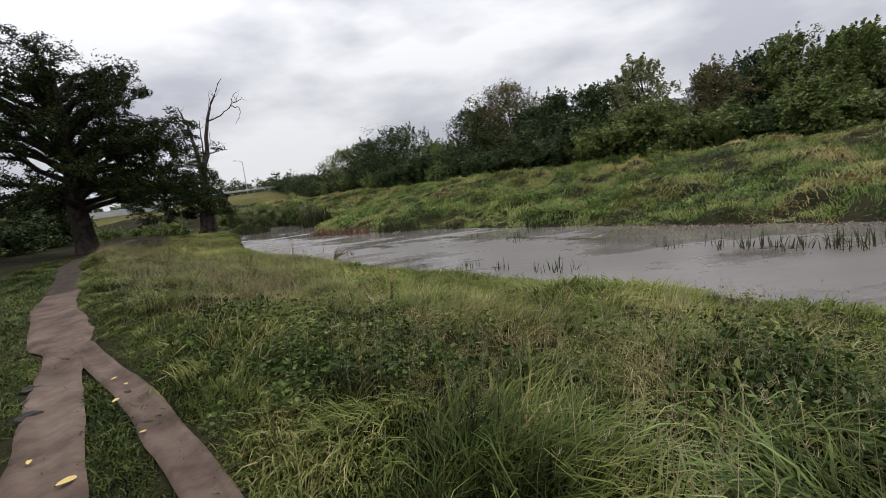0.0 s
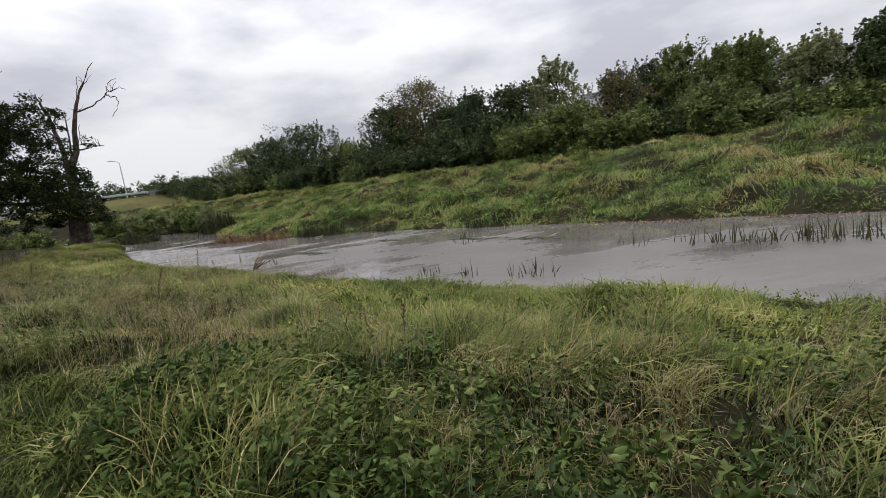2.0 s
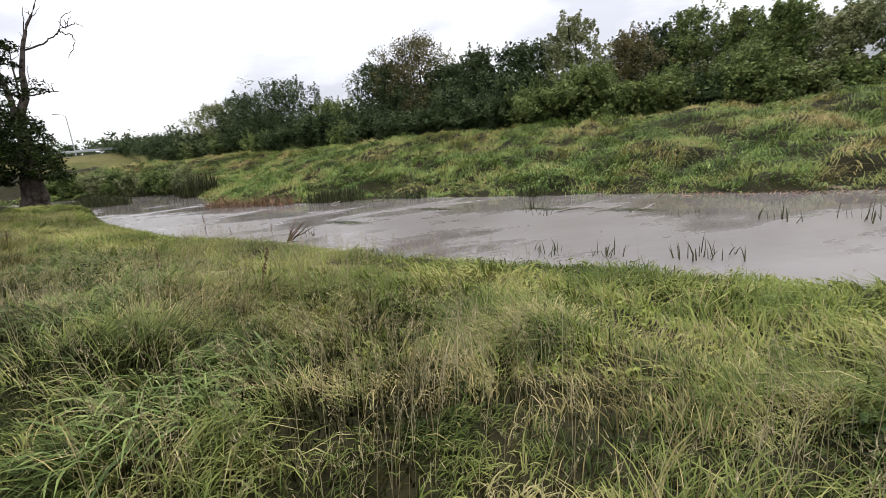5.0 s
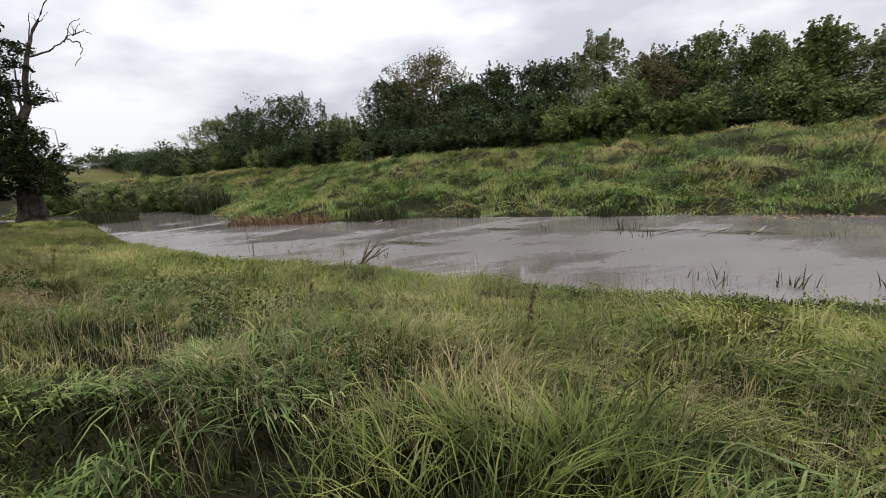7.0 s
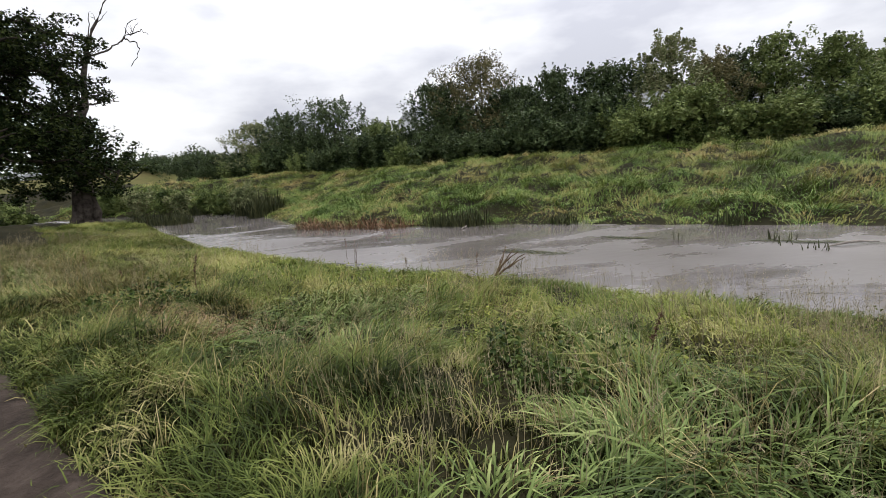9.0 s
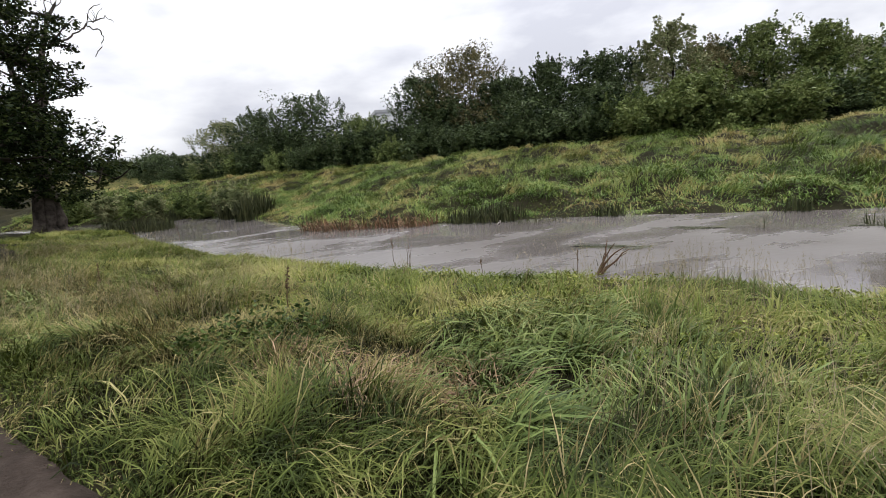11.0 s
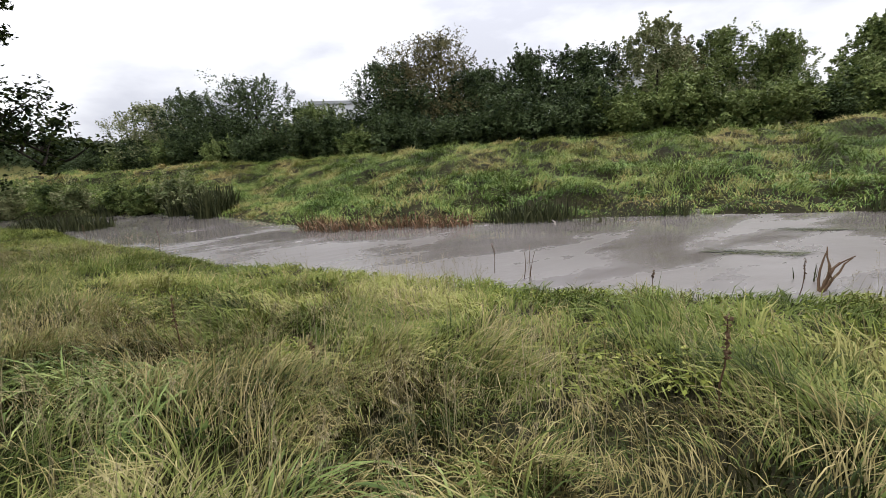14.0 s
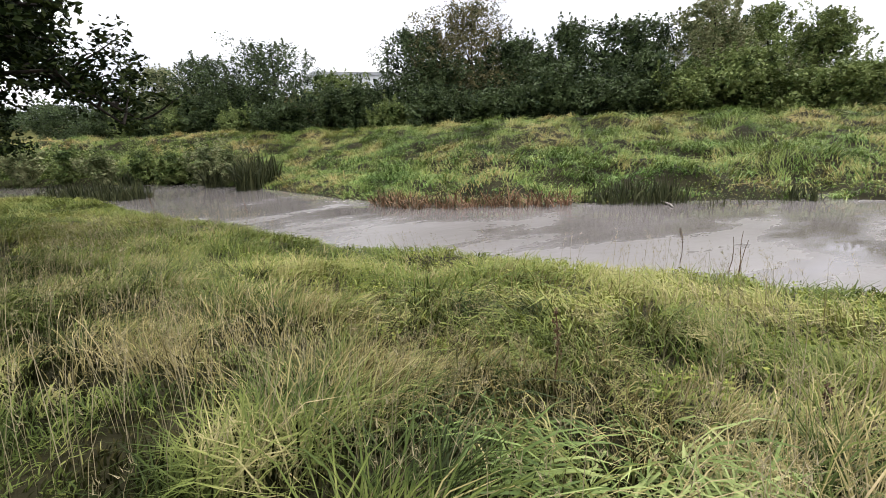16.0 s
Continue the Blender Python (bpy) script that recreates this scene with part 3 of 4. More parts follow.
def seed_stems(x, y, label):
    """Thin upright flowering stems with feathery heads above the grass."""
    n = len(x)
    z, h, head = ground(x, y), rng.uniform(0.45, 0.8, n), (vnoise(x, y, 0.75, 13) - 0.5) * 8 + rng.normal(0, 0.6, n)
    droop = rng.uniform(0.08, 0.4, n)
    stems = blades(x, y, z, h, rng.uniform(0.0025, 0.004, n), droop, head, 3)
    k = rng.uniform(0.74, 1.0, (n, 14))
    hx = (x[:, None] + np.cos(head)[:, None] * (h * droop * 0.95)[:, None] * k ** 1.6 + rng.normal(0, 0.011, k.shape)).ravel()
    hy = (y[:, None] + np.sin(head)[:, None] * (h * droop * 0.95)[:, None] * k ** 1.6 + rng.normal(0, 0.011, k.shape)).ravel()
    hz = (z[:, None] + h[:, None] * (k - 0.72 * droop[:, None] * k ** 2.4)).ravel()
    m = len(hx)
    heads = blades(hx, hy, hz, rng.uniform(0.02, 0.05, m), rng.uniform(0.003, 0.006, m), rng.uniform(0.2, 0.9, m), rng.uniform(0, 6.28, m), 1)
    a = len(stems[0])
    me = mesh_tris("seed_grass", np.concatenate([stems[0], heads[0]]), np.concatenate([stems[1], heads[1] + a]))
    return tagged(part("seed_grass", me, M_SEED), label, "grass", kind="stuff")


gx, gy = strip(26000, WALKED, 5, 40, 0.9, 6.8)
pick = (near_gap(gx, gy) > 1.2) & (rng.random(len(gx)) < np.clip(2.6 * (vnoise(gx, gy, 0.5, 61) - 0.48), 0.012, 0.42))
seed_stems(gx[pick], gy[pick], "pale feathery seed heads of grass on thin stems")


def far_places(n, reach):
    """Random places on the far bank, up to reach metres from the water."""
    x, y = rng.uniform(-32, 44, n), rng.uniform(-2, 72, n)
    d = far_gap(x, y)
    k = (d > 0.15) & (d < reach)
    return x[k], y[k]


gx, gy = far_places(68000, 16)
sward("far_bank_grass", gx, gy, 9, 0.14, (0.4, 0.9), (0.014, 0.032), M_FARGRASS, "rough tussocky olive grass on the far river bank", (0.6, 1.25), levels=2, spread=0.6, comb=0.4, bald=0.22, rise=(0.3, 1.1))
gx, gy = far_places(60000, 7.5)
pick = rng.random(len(gx)) < vnoise(gx, gy, 0.3, 81) * 1.3 * (1.15 - far_gap(gx, gy) / 9)
sward("far_shore_weeds", gx[pick], gy[pick], 10, 0.16, (0.35, 0.75), (0.02, 0.045), M_FARLUSH, "bright green weeds along the foot of the far bank", (0.7, 1.25), levels=2, spread=1.2, rise=(0.35, 1.05))


# ---- trees ----
def tube(points, radii, sides=7):
    """Vertices and triangles of a tapered tube along points."""
    pts = np.array(points, float)
    tan = np.gradient(pts, axis=0)
    tan /= np.linalg.norm(tan, axis=1)[:, None] + 1e-9
    ref = np.where(np.abs(tan[:, 2:3]) > 0.9, np.array([[1.0, 0, 0]]), np.array([[0, 0, 1.0]]))
    u = np.cross(tan, ref)
    u /= np.linalg.norm(u, axis=1)[:, None]
    w = np.cross(tan, u)
    a = np.arange(sides) * 2 * np.pi / sides
    ring = np.cos(a)[None, :, None] * u[:, None] + np.sin(a)[None, :, None] * w[:, None]
    v = (pts[:, None] + ring * np.array(radii)[:, None, None]).reshape(-1, 3)
    t = []
    for k in range(len(pts) - 1):
        for j in range(sides):
            p, q = k * sides + j, k * sides + (j + 1) % sides
            t += [(p, q, q + sides), (p, q + sides, p + sides)]
    return v, np.array(t)


def joined(pieces):
    vs, ts, o = [], [], 0
    for v, t in pieces:
        vs.append(v)
        ts.append(t + o)
        o += len(v)
    return np.concatenate(vs), np.concatenate(ts)


def wander(a, b, bend, steps=6):
    """Points from a to b, with some crook."""
    a, b = np.array(a, float), np.array(b, float)
    s = np.linspace(0, 1, steps)[:, None]
    off = np.cumsum(rng.normal(0, bend, (steps, 3)), 0) * np.sin(s * np.pi)
    return a + (b - a) * s + off


def leaves(centres, radii, per, size, flat=0.75, plain=False, ovate=False):
    """Small folded leaves in clumps around centres; plain: single triangles, for those far off."""
    n = len(centres) * per
    c, r = np.repeat(centres, per, 0), np.repeat(radii, per)[:, None]
    d = rng.normal(0, 1, (n, 3))
    d /= np.linalg.norm(d, axis=1)[:, None]
    p = c + d * r * (rng.random((n, 1)) ** 0.45) * np.array([1, 1, flat])
    ax = rng.normal(0, 1, (n, 3)) + d * 0.5
    ax[:, 2] = ax[:, 2] * 0.5 - 0.2
    ax /= np.linalg.norm(ax, axis=1)[:, None]
    ac = np.cross(ax, rng.normal(0, 1, (n, 3)))
    ac /= np.linalg.norm(ac, axis=1)[:, None] + 1e-9
    s = (size * rng.uniform(0.6, 1.3, n))[:, None]
    if plain:
        v = np.stack([p - ax * s * 0.5, p + ac * s * 0.42, p + ax * s * 0.5 - ac * s * 0.16], 1).reshape(-1, 3)
        return v, np.arange(n * 3).reshape(-1, 3)
    fold = np.cross(ax, ac) * s * 0.15
    if ovate:
        v = np.stack([p - ax * s * 0.5, p - ax * s * 0.22 + ac * s * 0.26 + fold, p + ax * s * 0.12 + ac * s * 0.24 + fold, p + ax * s * 0.55 - fold * 0.8, p + ax * s * 0.12 - ac * s * 0.24 + fold, p - ax * s * 0.22 - ac * s * 0.26 + fold], 1).reshape(-1, 3)
        t = (np.array([(0, 1, 2), (0, 2, 3), (0, 3, 4), (0, 4, 5)])[None] + (np.arange(n) * 6)[:, None, None]).reshape(-1, 3)
        return v, t
    v = np.stack([p - ax * s * 0.5, p + ac * s * 0.3 + fold, p + ax * s * 0.5, p - ac * s * 0.3 + fold], 1).reshape(-1, 3)
    t = (np.array([(0, 1, 2), (0, 2, 3)])[None] + (np.arange(n) * 4)[:, None, None]).reshape(-1, 3)
    return v, t



def weed_bed(name, x, y, height, size, per, mat, label, leaf_drop=0.5):
    """Low broad-leaved plants: leaves layered on stems."""
    keep = (path_gap(x, y) > 0.12) & ((near_gap(x, y) > 0.1) | (far_gap(x, y) > 0.2))
    x, y = x[keep], y[keep]
    keep = near_gap(x, y) > 0.5
    x, y = x[keep], y[keep]
    h = height * (0.5 + 0.8 * vnoise(x, y, 1.4, 91))
    c = np.stack([x, y, ground(x, y) + h * 0.55], -1)
    v, t = leaves(c, h * 0.5, per, size, 0.9, ovate=per > 20)
    return tagged(part(name, mesh_tris(name, v, t), mat), label, "weeds", kind="stuff")


gx, gy = strip(24000, WALKED, 2, 40, 0.2, 6.5)
pick = rng.random(len(gx)) < spots(gx, gy, NETTLES) * 0.26
weed_bed("nettles", gx[pick], gy[pick], 0.38, 0.054, 34, M_NETTLE, "dense dark nettles with broad leaves in the grass")
gx, gy = bank_places(24000)
weed_bed("low_weeds", gx, gy, 0.17, 0.045, 9, M_WEED, "low yellowish-green leafy weeds along the river edge")


def crown_centres(n, z0, z1, radius, peak=0.45):
    """Clump centres filling an uneven crown between two heights."""
    s = rng.random(n) ** 0.9
    z = z0 + (z1 - z0) * s
    prof = np.where(s < peak, 0.7 + 0.3 * s / peak, np.sqrt(np.clip(1 - ((s - peak) / (1 - peak)) ** 2, 0, 1)) * 0.9 + 0.1)
    a = rng.uniform(0, 2 * np.pi, n)
    lobes = 0.85 + 0.22 * np.sin(a * 3 + rng.uniform(0, 6)) + 0.15 * np.sin(a * 5 + z)
    r = radius * prof * lobes * np.sqrt(rng.uniform(0.05, 1, n))
    return np.stack([r * np.cos(a), r * np.sin(a), z], -1)


def shoots(n, h, radius):
    """Leafy sprigs that stand out of the upper crown: clump centres, thinning towards the tip, and their sizes."""
    a, s = rng.uniform(0, 2 * np.pi, n), rng.uniform(0.45, 1.0, n)
    wide = radius * np.sqrt(np.clip(1 - ((s - 0.42) / 0.6) ** 2, 0.02, 1)) * rng.uniform(0.55, 0.95, n)
    reach = rng.uniform(0.5, 1.3, n)
    base = np.stack([wide * np.cos(a), wide * np.sin(a), h * 0.9 * s], -1)
    way = np.stack([np.cos(a) * (1.1 - s), np.sin(a) * (1.1 - s), 0.35 + s], -1) + rng.normal(0, 0.2, (n, 3))
    way /= np.linalg.norm(way, axis=1)[:, None]
    k = np.arange(6) / 5
    c = (base[:, None] + way[:, None] * (reach[:, None] * k[None])[..., None]).reshape(-1, 3)
    return c + rng.normal(0, 0.05, c.shape), np.tile(0.34 - 0.27 * k, n)


def tree(name, x, y, top, radius, leaf, label, skirt=0.04, clumps=70, per=100, size=0.24, trunk=0.16, sprigs=28, limbs=6, core=True):
    """A tree or bush: trunk, limbs and a crown of leaf clumps. top: height of its top above the datum."""
    g = float(ground(x, y))
    h = top - g
    root = new(name)
    root.location = (x, y, g)
    cs = crown_centres(clumps, h * skirt, h * 0.92, radius)
    stem = wander((0, 0, -0.2), (rng.normal(0, 0.3), rng.normal(0, 0.3), h * 0.8), 0.12)
    part("trunk", mesh_tris("trunk", *tube(stem, np.linspace(trunk, trunk * 0.25, 6)), True), M_BARK, root)
    for c in cs[rng.choice(len(cs), min(limbs, len(cs)), False)]:
        a = stem[np.argmin(np.abs(stem[:, 2] - c[2] * 0.6))]
        part("limb", mesh_tris("limb", *tube(wander(a, c, 0.1, 5), np.linspace(trunk * 0.4, 0.02, 5), 5), True), M_BARK, root)
    more = cs[rng.integers(0, len(cs), len(cs))] + rng.normal(0, radius * 0.2, cs.shape)
    more[:, 2] = np.minimum(more[:, 2], h * 0.9)
    every = np.concatenate([cs, more[more[:, 2] > 0.1]])
    inner = cs * np.array([0.62, 0.62, 0.88])
    pieces = [leaves(every, np.minimum(radius * rng.uniform(0.08, 0.24, len(every)), 1.0), per, size, 0.85, plain=True)]
    if core:
        pieces.append(leaves(inner, np.full(len(inner), min(radius * 0.3, 1.0)), per // 3, size * 1.9, 0.9, plain=True))
    if sprigs:
        sc, sr = shoots(sprigs, h, radius)
        pieces.append(leaves(sc, sr, 14, size * 0.8, 1.3, True))
    part("crown", mesh_tris("crown", *joined(pieces)), LEAF[leaf], root)
    return tagged(root, label, "tree" if h > 4.5 else "bush")


FAR_TREES = [
    (-26.8, 96.3, 6.1, 3.8, 'dark'),
    (-36.3, 109.1, 6.6, 3.6, 'dark'),
    (-15.2, 80.6, 8.9, 3.7, 'pale'),
    (-11.0, 76.2, 9.6, 3.5, 'dark'),
    (-5.3, 70.8, 10.8, 4.4, 'dark'),
    (-0.4, 66.0, 6.9, 2.6, 'green'),
    (4.7, 57.8, 10.0, 3.0, 'dark'),
    (8.3, 55.4, 11.7, 3.9, 'brown'),
    (10.6, 51.9, 8.4, 2.8, 'dark'),
    (11.5, 46.6, 8.8, 1.5, 'dark'),
    (14.3, 43.7, 8.4, 2.8, 'dark'),
    (16.3, 38.7, 9.6, 1.8, 'pale'),
    (19.4, 40.6, 5.3, 1.6, 'green'),
    (24.7, 43.5, 9.2, 2.4, 'brown'),
    (29.4, 46.0, 10.0, 2.4, 'dark'),
    (31.4, 43.2, 10.9, 2.9, 'green'),
    (33.0, 39.6, 9.8, 2.4, 'green'),
    (26.6, 30.5, 7.9, 1.9, 'green'),
    (27.5, 27.0, 6.8, 2.0, 'pale'),
    (28.5, 23.5, 6.8, 1.9, 'dark'),
    (40, 22, 9.5, 3.2, 'green'),
    (47, 14, 9.5, 3.2, 'dark'),
    (54, 6, 9.5, 3.2, 'green'),
    (55.9, 51.2, 11.4, 3.6, 'pale'),
]

rng = np.random.default_rng(11)
WORDS = {"dark": "dark green leafy", "green": "mid-green leafy", "pale": "pale yellowish-green", "brown": "browning olive-green"}
for tx, ty, top, rad, leaf in FAR_TREES:
    tree("tree", tx, ty, top, rad * (1.4 if tx < 19 else 1.15), leaf, WORDS[leaf] + " tree behind the far bank", clumps=int(44 + rad * 17), per=80 if leaf == "brown" else 58, size=0.2 if leaf == "brown" else 0.235, sprigs=55, core=leaf != "pale")
# lower trees that close the gaps between them
for (ax, ay, at, ar, al), (bx, by, bt, br, bl) in zip(FAR_TREES[:-1], FAR_TREES[1:]):
    if math.hypot(ax - bx, ay - by) < 14:
        leaf = rng.choice(["dark", "green", "dark", "pale", "brown"])
        tree("tree", (ax + bx) / 2 + rng.normal(0, 0.6), (ay + by) / 2 + rng.normal(0, 0.6) - 1.0, 1.4 + (min(at, bt) - 1.4) * (rng.uniform(0.58, 0.75) if ax < 12 else rng.uniform(0.35, 0.5)), 0.7 * (ar + br), leaf, WORDS[leaf] + " tree behind the far bank", clumps=60, per=55, size=0.235, sprigs=30, limbs=3)

# thick bushes along the foot of the trees
FOOT = np.array([(-22, 84), (-12, 70), (3, 50), (12, 38), (24, 27), (46, 5)], float)
for k in range(38):
    s = (k + rng.uniform(-0.3, 0.3)) / 38 * 5
    bx, by = np.interp(s, range(6), FOOT[:, 0]), np.interp(s, range(6), FOOT[:, 1])
    leaf = rng.choice(["dark", "dark", "dark", "green"] if bx < 14 else ["dark", "green"])
    tree("bush", bx, by, 1.4 + rng.uniform(1.8, 3.9), rng.uniform(2.0, 3.0), leaf, "dense %s bush along the crest of the far bank" % ("dark green" if leaf == "dark" else "mid-green"), skirt=0.0, clumps=46, per=55, size=0.23, trunk=0.06, sprigs=16, limbs=3)


def oak(x, y):
    """The big spreading oak beside the path, its lower boughs hanging towards the river."""
    g = float(ground(x, y))
    root = new("oak")
    root.location = (x, y, g)
    stem = np.array([(0.35, -0.3, -0.3), (0.12, -0.1, 0.5), (0, 0, 1.4), (-0.15, 0.1, 2.8), (-0.1, 0.2, 4.6), (0.2, 0.1, 7.5), (0.3, 0.0, 10.5)])
    part("trunk", mesh_tris("trunk", *tube(stem, (0.8, 0.62, 0.54, 0.5, 0.4, 0.26, 0.1), 14), True), M_BARK, root)
    cs, rs = [], []

    def bough(z0, a, reach, z1, sag, thick, twigs):
        line = wander((0, 0.1, z0), (reach * math.cos(a), reach * math.sin(a), z1), 0.16, 9)
        line[:, 2] += np.sin(np.linspace(0, np.pi, 9)) * sag
        limb = part("limb", mesh_tris("limb", *tube(line, np.linspace(thick, 0.02, 9), 7), True), M_BARK, root)
        at = lambda q: np.array([np.interp(q, np.linspace(0, 1, 9), line[:, i]) for i in range(3)])
        for q in np.linspace(0.28, 1.0, twigs):
            p = at(q)
            turn = a + rng.choice([-1, 1]) * rng.uniform(0.5, 1.3)
            ln = rng.uniform(0.6, 1.7) * (1.15 - 0.5 * q)
            end = p + np.array([math.cos(turn) * ln, math.sin(turn) * ln, rng.uniform(-0.5, 0.9)])
            part("twig", mesh_tris("twig", *tube(wander(p, end, 0.04, 4), np.linspace(thick * 0.25, 0.008, 4), 5), True), M_BARK, limb)
            for w in (0.4, 0.75, 1.05):
                cs.append(p + (end - p) * w + rng.normal(0, 0.12, 3))
                rs.append(rng.uniform(0.22, 0.42))
            cs.append(p + rng.normal(0, 0.15, 3))
            rs.append(rng.uniform(0.2, 0.38))

    for k in range(46):
        z0 = 2.4 + 6.9 * k / 45
        a = (k * 2.4 + rng.uniform(-0.3, 0.3)) % (2 * math.pi)
        reach = (6.5 - 0.36 * max(0, z0 - 5.6) ** 1.5) * rng.uniform(0.86, 1.04) * (0.84 if a < 1.3 or a > 5.9 else 1.0)
        bough(z0, a, reach, z0 + (0.3 if z0 < 4 else 1.6) + rng.uniform(-0.5, 0.5), 0.6, 0.2, 11)
    # drooping boughs over the bank and the path
    for a, reach, z1 in ((0.42, 7.1, 1.9), (0.3, 6.5, 1.8), (0.55, 7.0, 2.3), (0.5, 5.6, 4.4), (0.4, 5.6, 5.6), (0.6, 5.3, 7.0), (0.0, 4.7, 3.0), (-0.3, 5.0, 2.6), (1.7, 6.6, 2.2), (2.4, 7.2, 1.9), (-2.7, 6.8, 2.0), (3.0, 7.2, 2.6), (0.78, 6.7, 4.1), (0.83, 7.4, 5.4), (0.75, 7.3, 6.8), (0.7, 6.1, 3.3), (0.86, 7.5, 8.0), (0.92, 6.8, 6.0)):
        bough(3.2 + z1 * 0.35, a, reach, z1, 0.7, 0.15, 14)
    top = crown_centres(100, 6.4, 12.0, 5.6)
    cs, rs = np.concatenate([np.array(cs), top]), np.concatenate([np.array(rs), rng.uniform(0.5, 0.9, 100)])
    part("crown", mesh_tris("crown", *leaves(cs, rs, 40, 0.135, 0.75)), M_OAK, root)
    return tagged(root, "large spreading oak with dark leaves beside the path", "tree")


rng = np.random.default_rng(5)
oak(-22.0, 28.5)


def dead_tree(x, y):
    """An old half-dead tree: bare grey stems above, dark foliage round the lower trunk."""
    g = float(ground(x, y))
    root = new("dead_tree")
    root.location = (x, y, g)

    def stem(name, pts, r0, r1, mat=M_DEAD):
        p = np.array(pts, float)
        u = np.linspace(0, 1, len(p) * 3)
        q = np.stack([np.interp(u, np.linspace(0, 1, len(p)), p[:, i]) for i in range(3)], -1)
        q[1:] += rng.normal(0, 0.05, (len(q) - 1, 3))
        return part(name, mesh_tris(name, *tube(q, r0 + (r1 - r0) * u ** 0.8, 8), True), mat, root)

    stem("trunk", [(0.1, 0.05, -0.2), (0.1, 0.1, 1.2), (0.33, 0.17, 3.1), (0.48, 0.25, 5.8), (1.1, 0.56, 8.7), (1.5, 0.77, 11.1), (2.24, 1.14, 12.9), (3.1, 1.6, 14.8)], 0.52, 0.02)
    stem("trunk_fork", [(-0.45, -0.2, -0.2), (-0.3, -0.1, 1.4), (0.1, 0.0, 3.2), (0.3, 0.1, 5.6), (0.2, 0.1, 8.5), (0, 0, 9.9), (-0.35, -0.15, 11.2), (-0.6, -0.3, 12.2)], 0.42, 0.04)
    stem("trunk_fork", [(0.55, 0.3, -0.2), (0.45, 0.25, 1.2), (0.4, 0.2, 3.0)], 0.4, 0.2)
    stem("branch", [(1.45, 0.75, 10.8), (2.5, 1.3, 11.2), (3.2, 1.6, 11.8), (4.0, 2.0, 12.5)], 0.075, 0.025)
    stem("branch", [(3.6, 1.8, 12.1), (4.2, 2.1, 12.0), (4.3, 2.1, 11.4), (3.7, 1.8, 10.4)], 0.05, 0.02)
    stem("branch", [(3.4, 1.7, 11.9), (3.9, 1.9, 13.1), (4.4, 2.2, 13.5)], 0.04, 0.015)
    stem("branch", [(4.0, 2.0, 12.5), (4.6, 2.3, 12.9), (4.9, 2.4, 12.5)], 0.04, 0.015)
    stem("branch", [(0.9, 0.45, 7.8), (1.45, 0.73, 7.8), (2.0, 1.0, 8.2), (2.7, 1.3, 8.0)], 0.08, 0.02)
    stem("branch", [(1.7, 0.9, 11.6), (1.9, 1.0, 12.6), (2.0, 1.1, 13.7)], 0.055, 0.015)
    stem("branch", [(0.7, 0.3, 6.6), (0.8, 0.35, 9.5), (0.9, 0.4, 11.0)], 0.10, 0.02)
    stem("branch", [(0.1, 0.0, 8.8), (-0.8, -0.4, 9.6), (-1.3, -0.6, 10.8)], 0.07, 0.015)
    stem("branch", [(0.2, 0.1, 6.5), (1.2, 0.9, 8.6), (1.3, 1.4, 9.9)], 0.06, 0.015)
    for bx, by, bz, n_twigs in ((0.9, 0.45, 8.0, 3), (1.5, 0.8, 11.0, 3), (2.3, 1.2, 13.0, 3), (0.0, 0.0, 9.8, 3), (-0.5, -0.2, 11.8, 2), (3.9, 2.0, 12.4, 4), (0.8, 0.4, 10.2, 2), (2.5, 1.2, 8.0, 3)):
        for _ in range(n_twigs):
            end = (bx + rng.normal(0, 0.5), by + rng.normal(0, 0.4), bz + rng.uniform(0.1, 1.1))
            part("twig", mesh_tris("twig", *tube(wander((bx, by, bz), end, 0.07, 6), np.linspace(0.03, 0.008, 6), 5), True), M_DEAD, root)
    n = 120
    a, s = rng.uniform(0, 2 * np.pi, n), rng.random(n) ** 1.3
    r = np.sqrt(rng.random(n)) * (2.6 - 1.5 * s)
    low = np.stack([r * np.cos(a) + 0.3 * s, r * np.sin(a), 2.2 + 5.2 * s - 0.1 * r], -1)
    wu = rng.random(110)
    west = np.stack([-0.3 - 6.5 * wu, rng.uniform(-1.8, 1.2, 110), 1.8 + rng.random(110) * (3.2 + 4.5 * wu)], -1)
    high = np.array([(-0.9, -0.4, 11.2), (-0.5, -0.2, 10.3), (1.6, 0.8, 8.6), (1.9, 0.9, 8.1), (-1.2, -0.6, 12.0)])
    cs = np.concatenate([low, west, high])
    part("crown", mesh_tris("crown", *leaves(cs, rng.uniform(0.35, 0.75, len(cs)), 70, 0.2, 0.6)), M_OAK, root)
    return tagged(root, "half-dead old tree with bare grey top beside the river", "tree")


rng = np.random.default_rng(23)
dead_tree(-23.2, 45.8)
for wx, wy, wt, wr in ((-32, 29, 3.6, 3.4), (-35, 37, 3.8, 3.6), (-38, 45, 3.6, 3.6), (-36, 28, 4.4, 4), (-30, 20, 4.2, 3.4), (-46, 54, 4.0, 4)):
    tree("tree", wx, wy, wt, wr, "dark", "dark shady tree at the edge of the wood", skirt=0.02, clumps=56, per=56, size=0.3)
for wx, wy in ((-33, 57), (-28, 61), (-40, 62), (-48, 66), (-23, 60)):
    tree("bush", wx, wy, rng.uniform(0.5, 1.2), rng.uniform(1.6, 2.6), "green", "mid-green bush beside the river bend", skirt=0.0, clumps=40, per=80, size=0.2, trunk=0.05, sprigs=5, limbs=2)


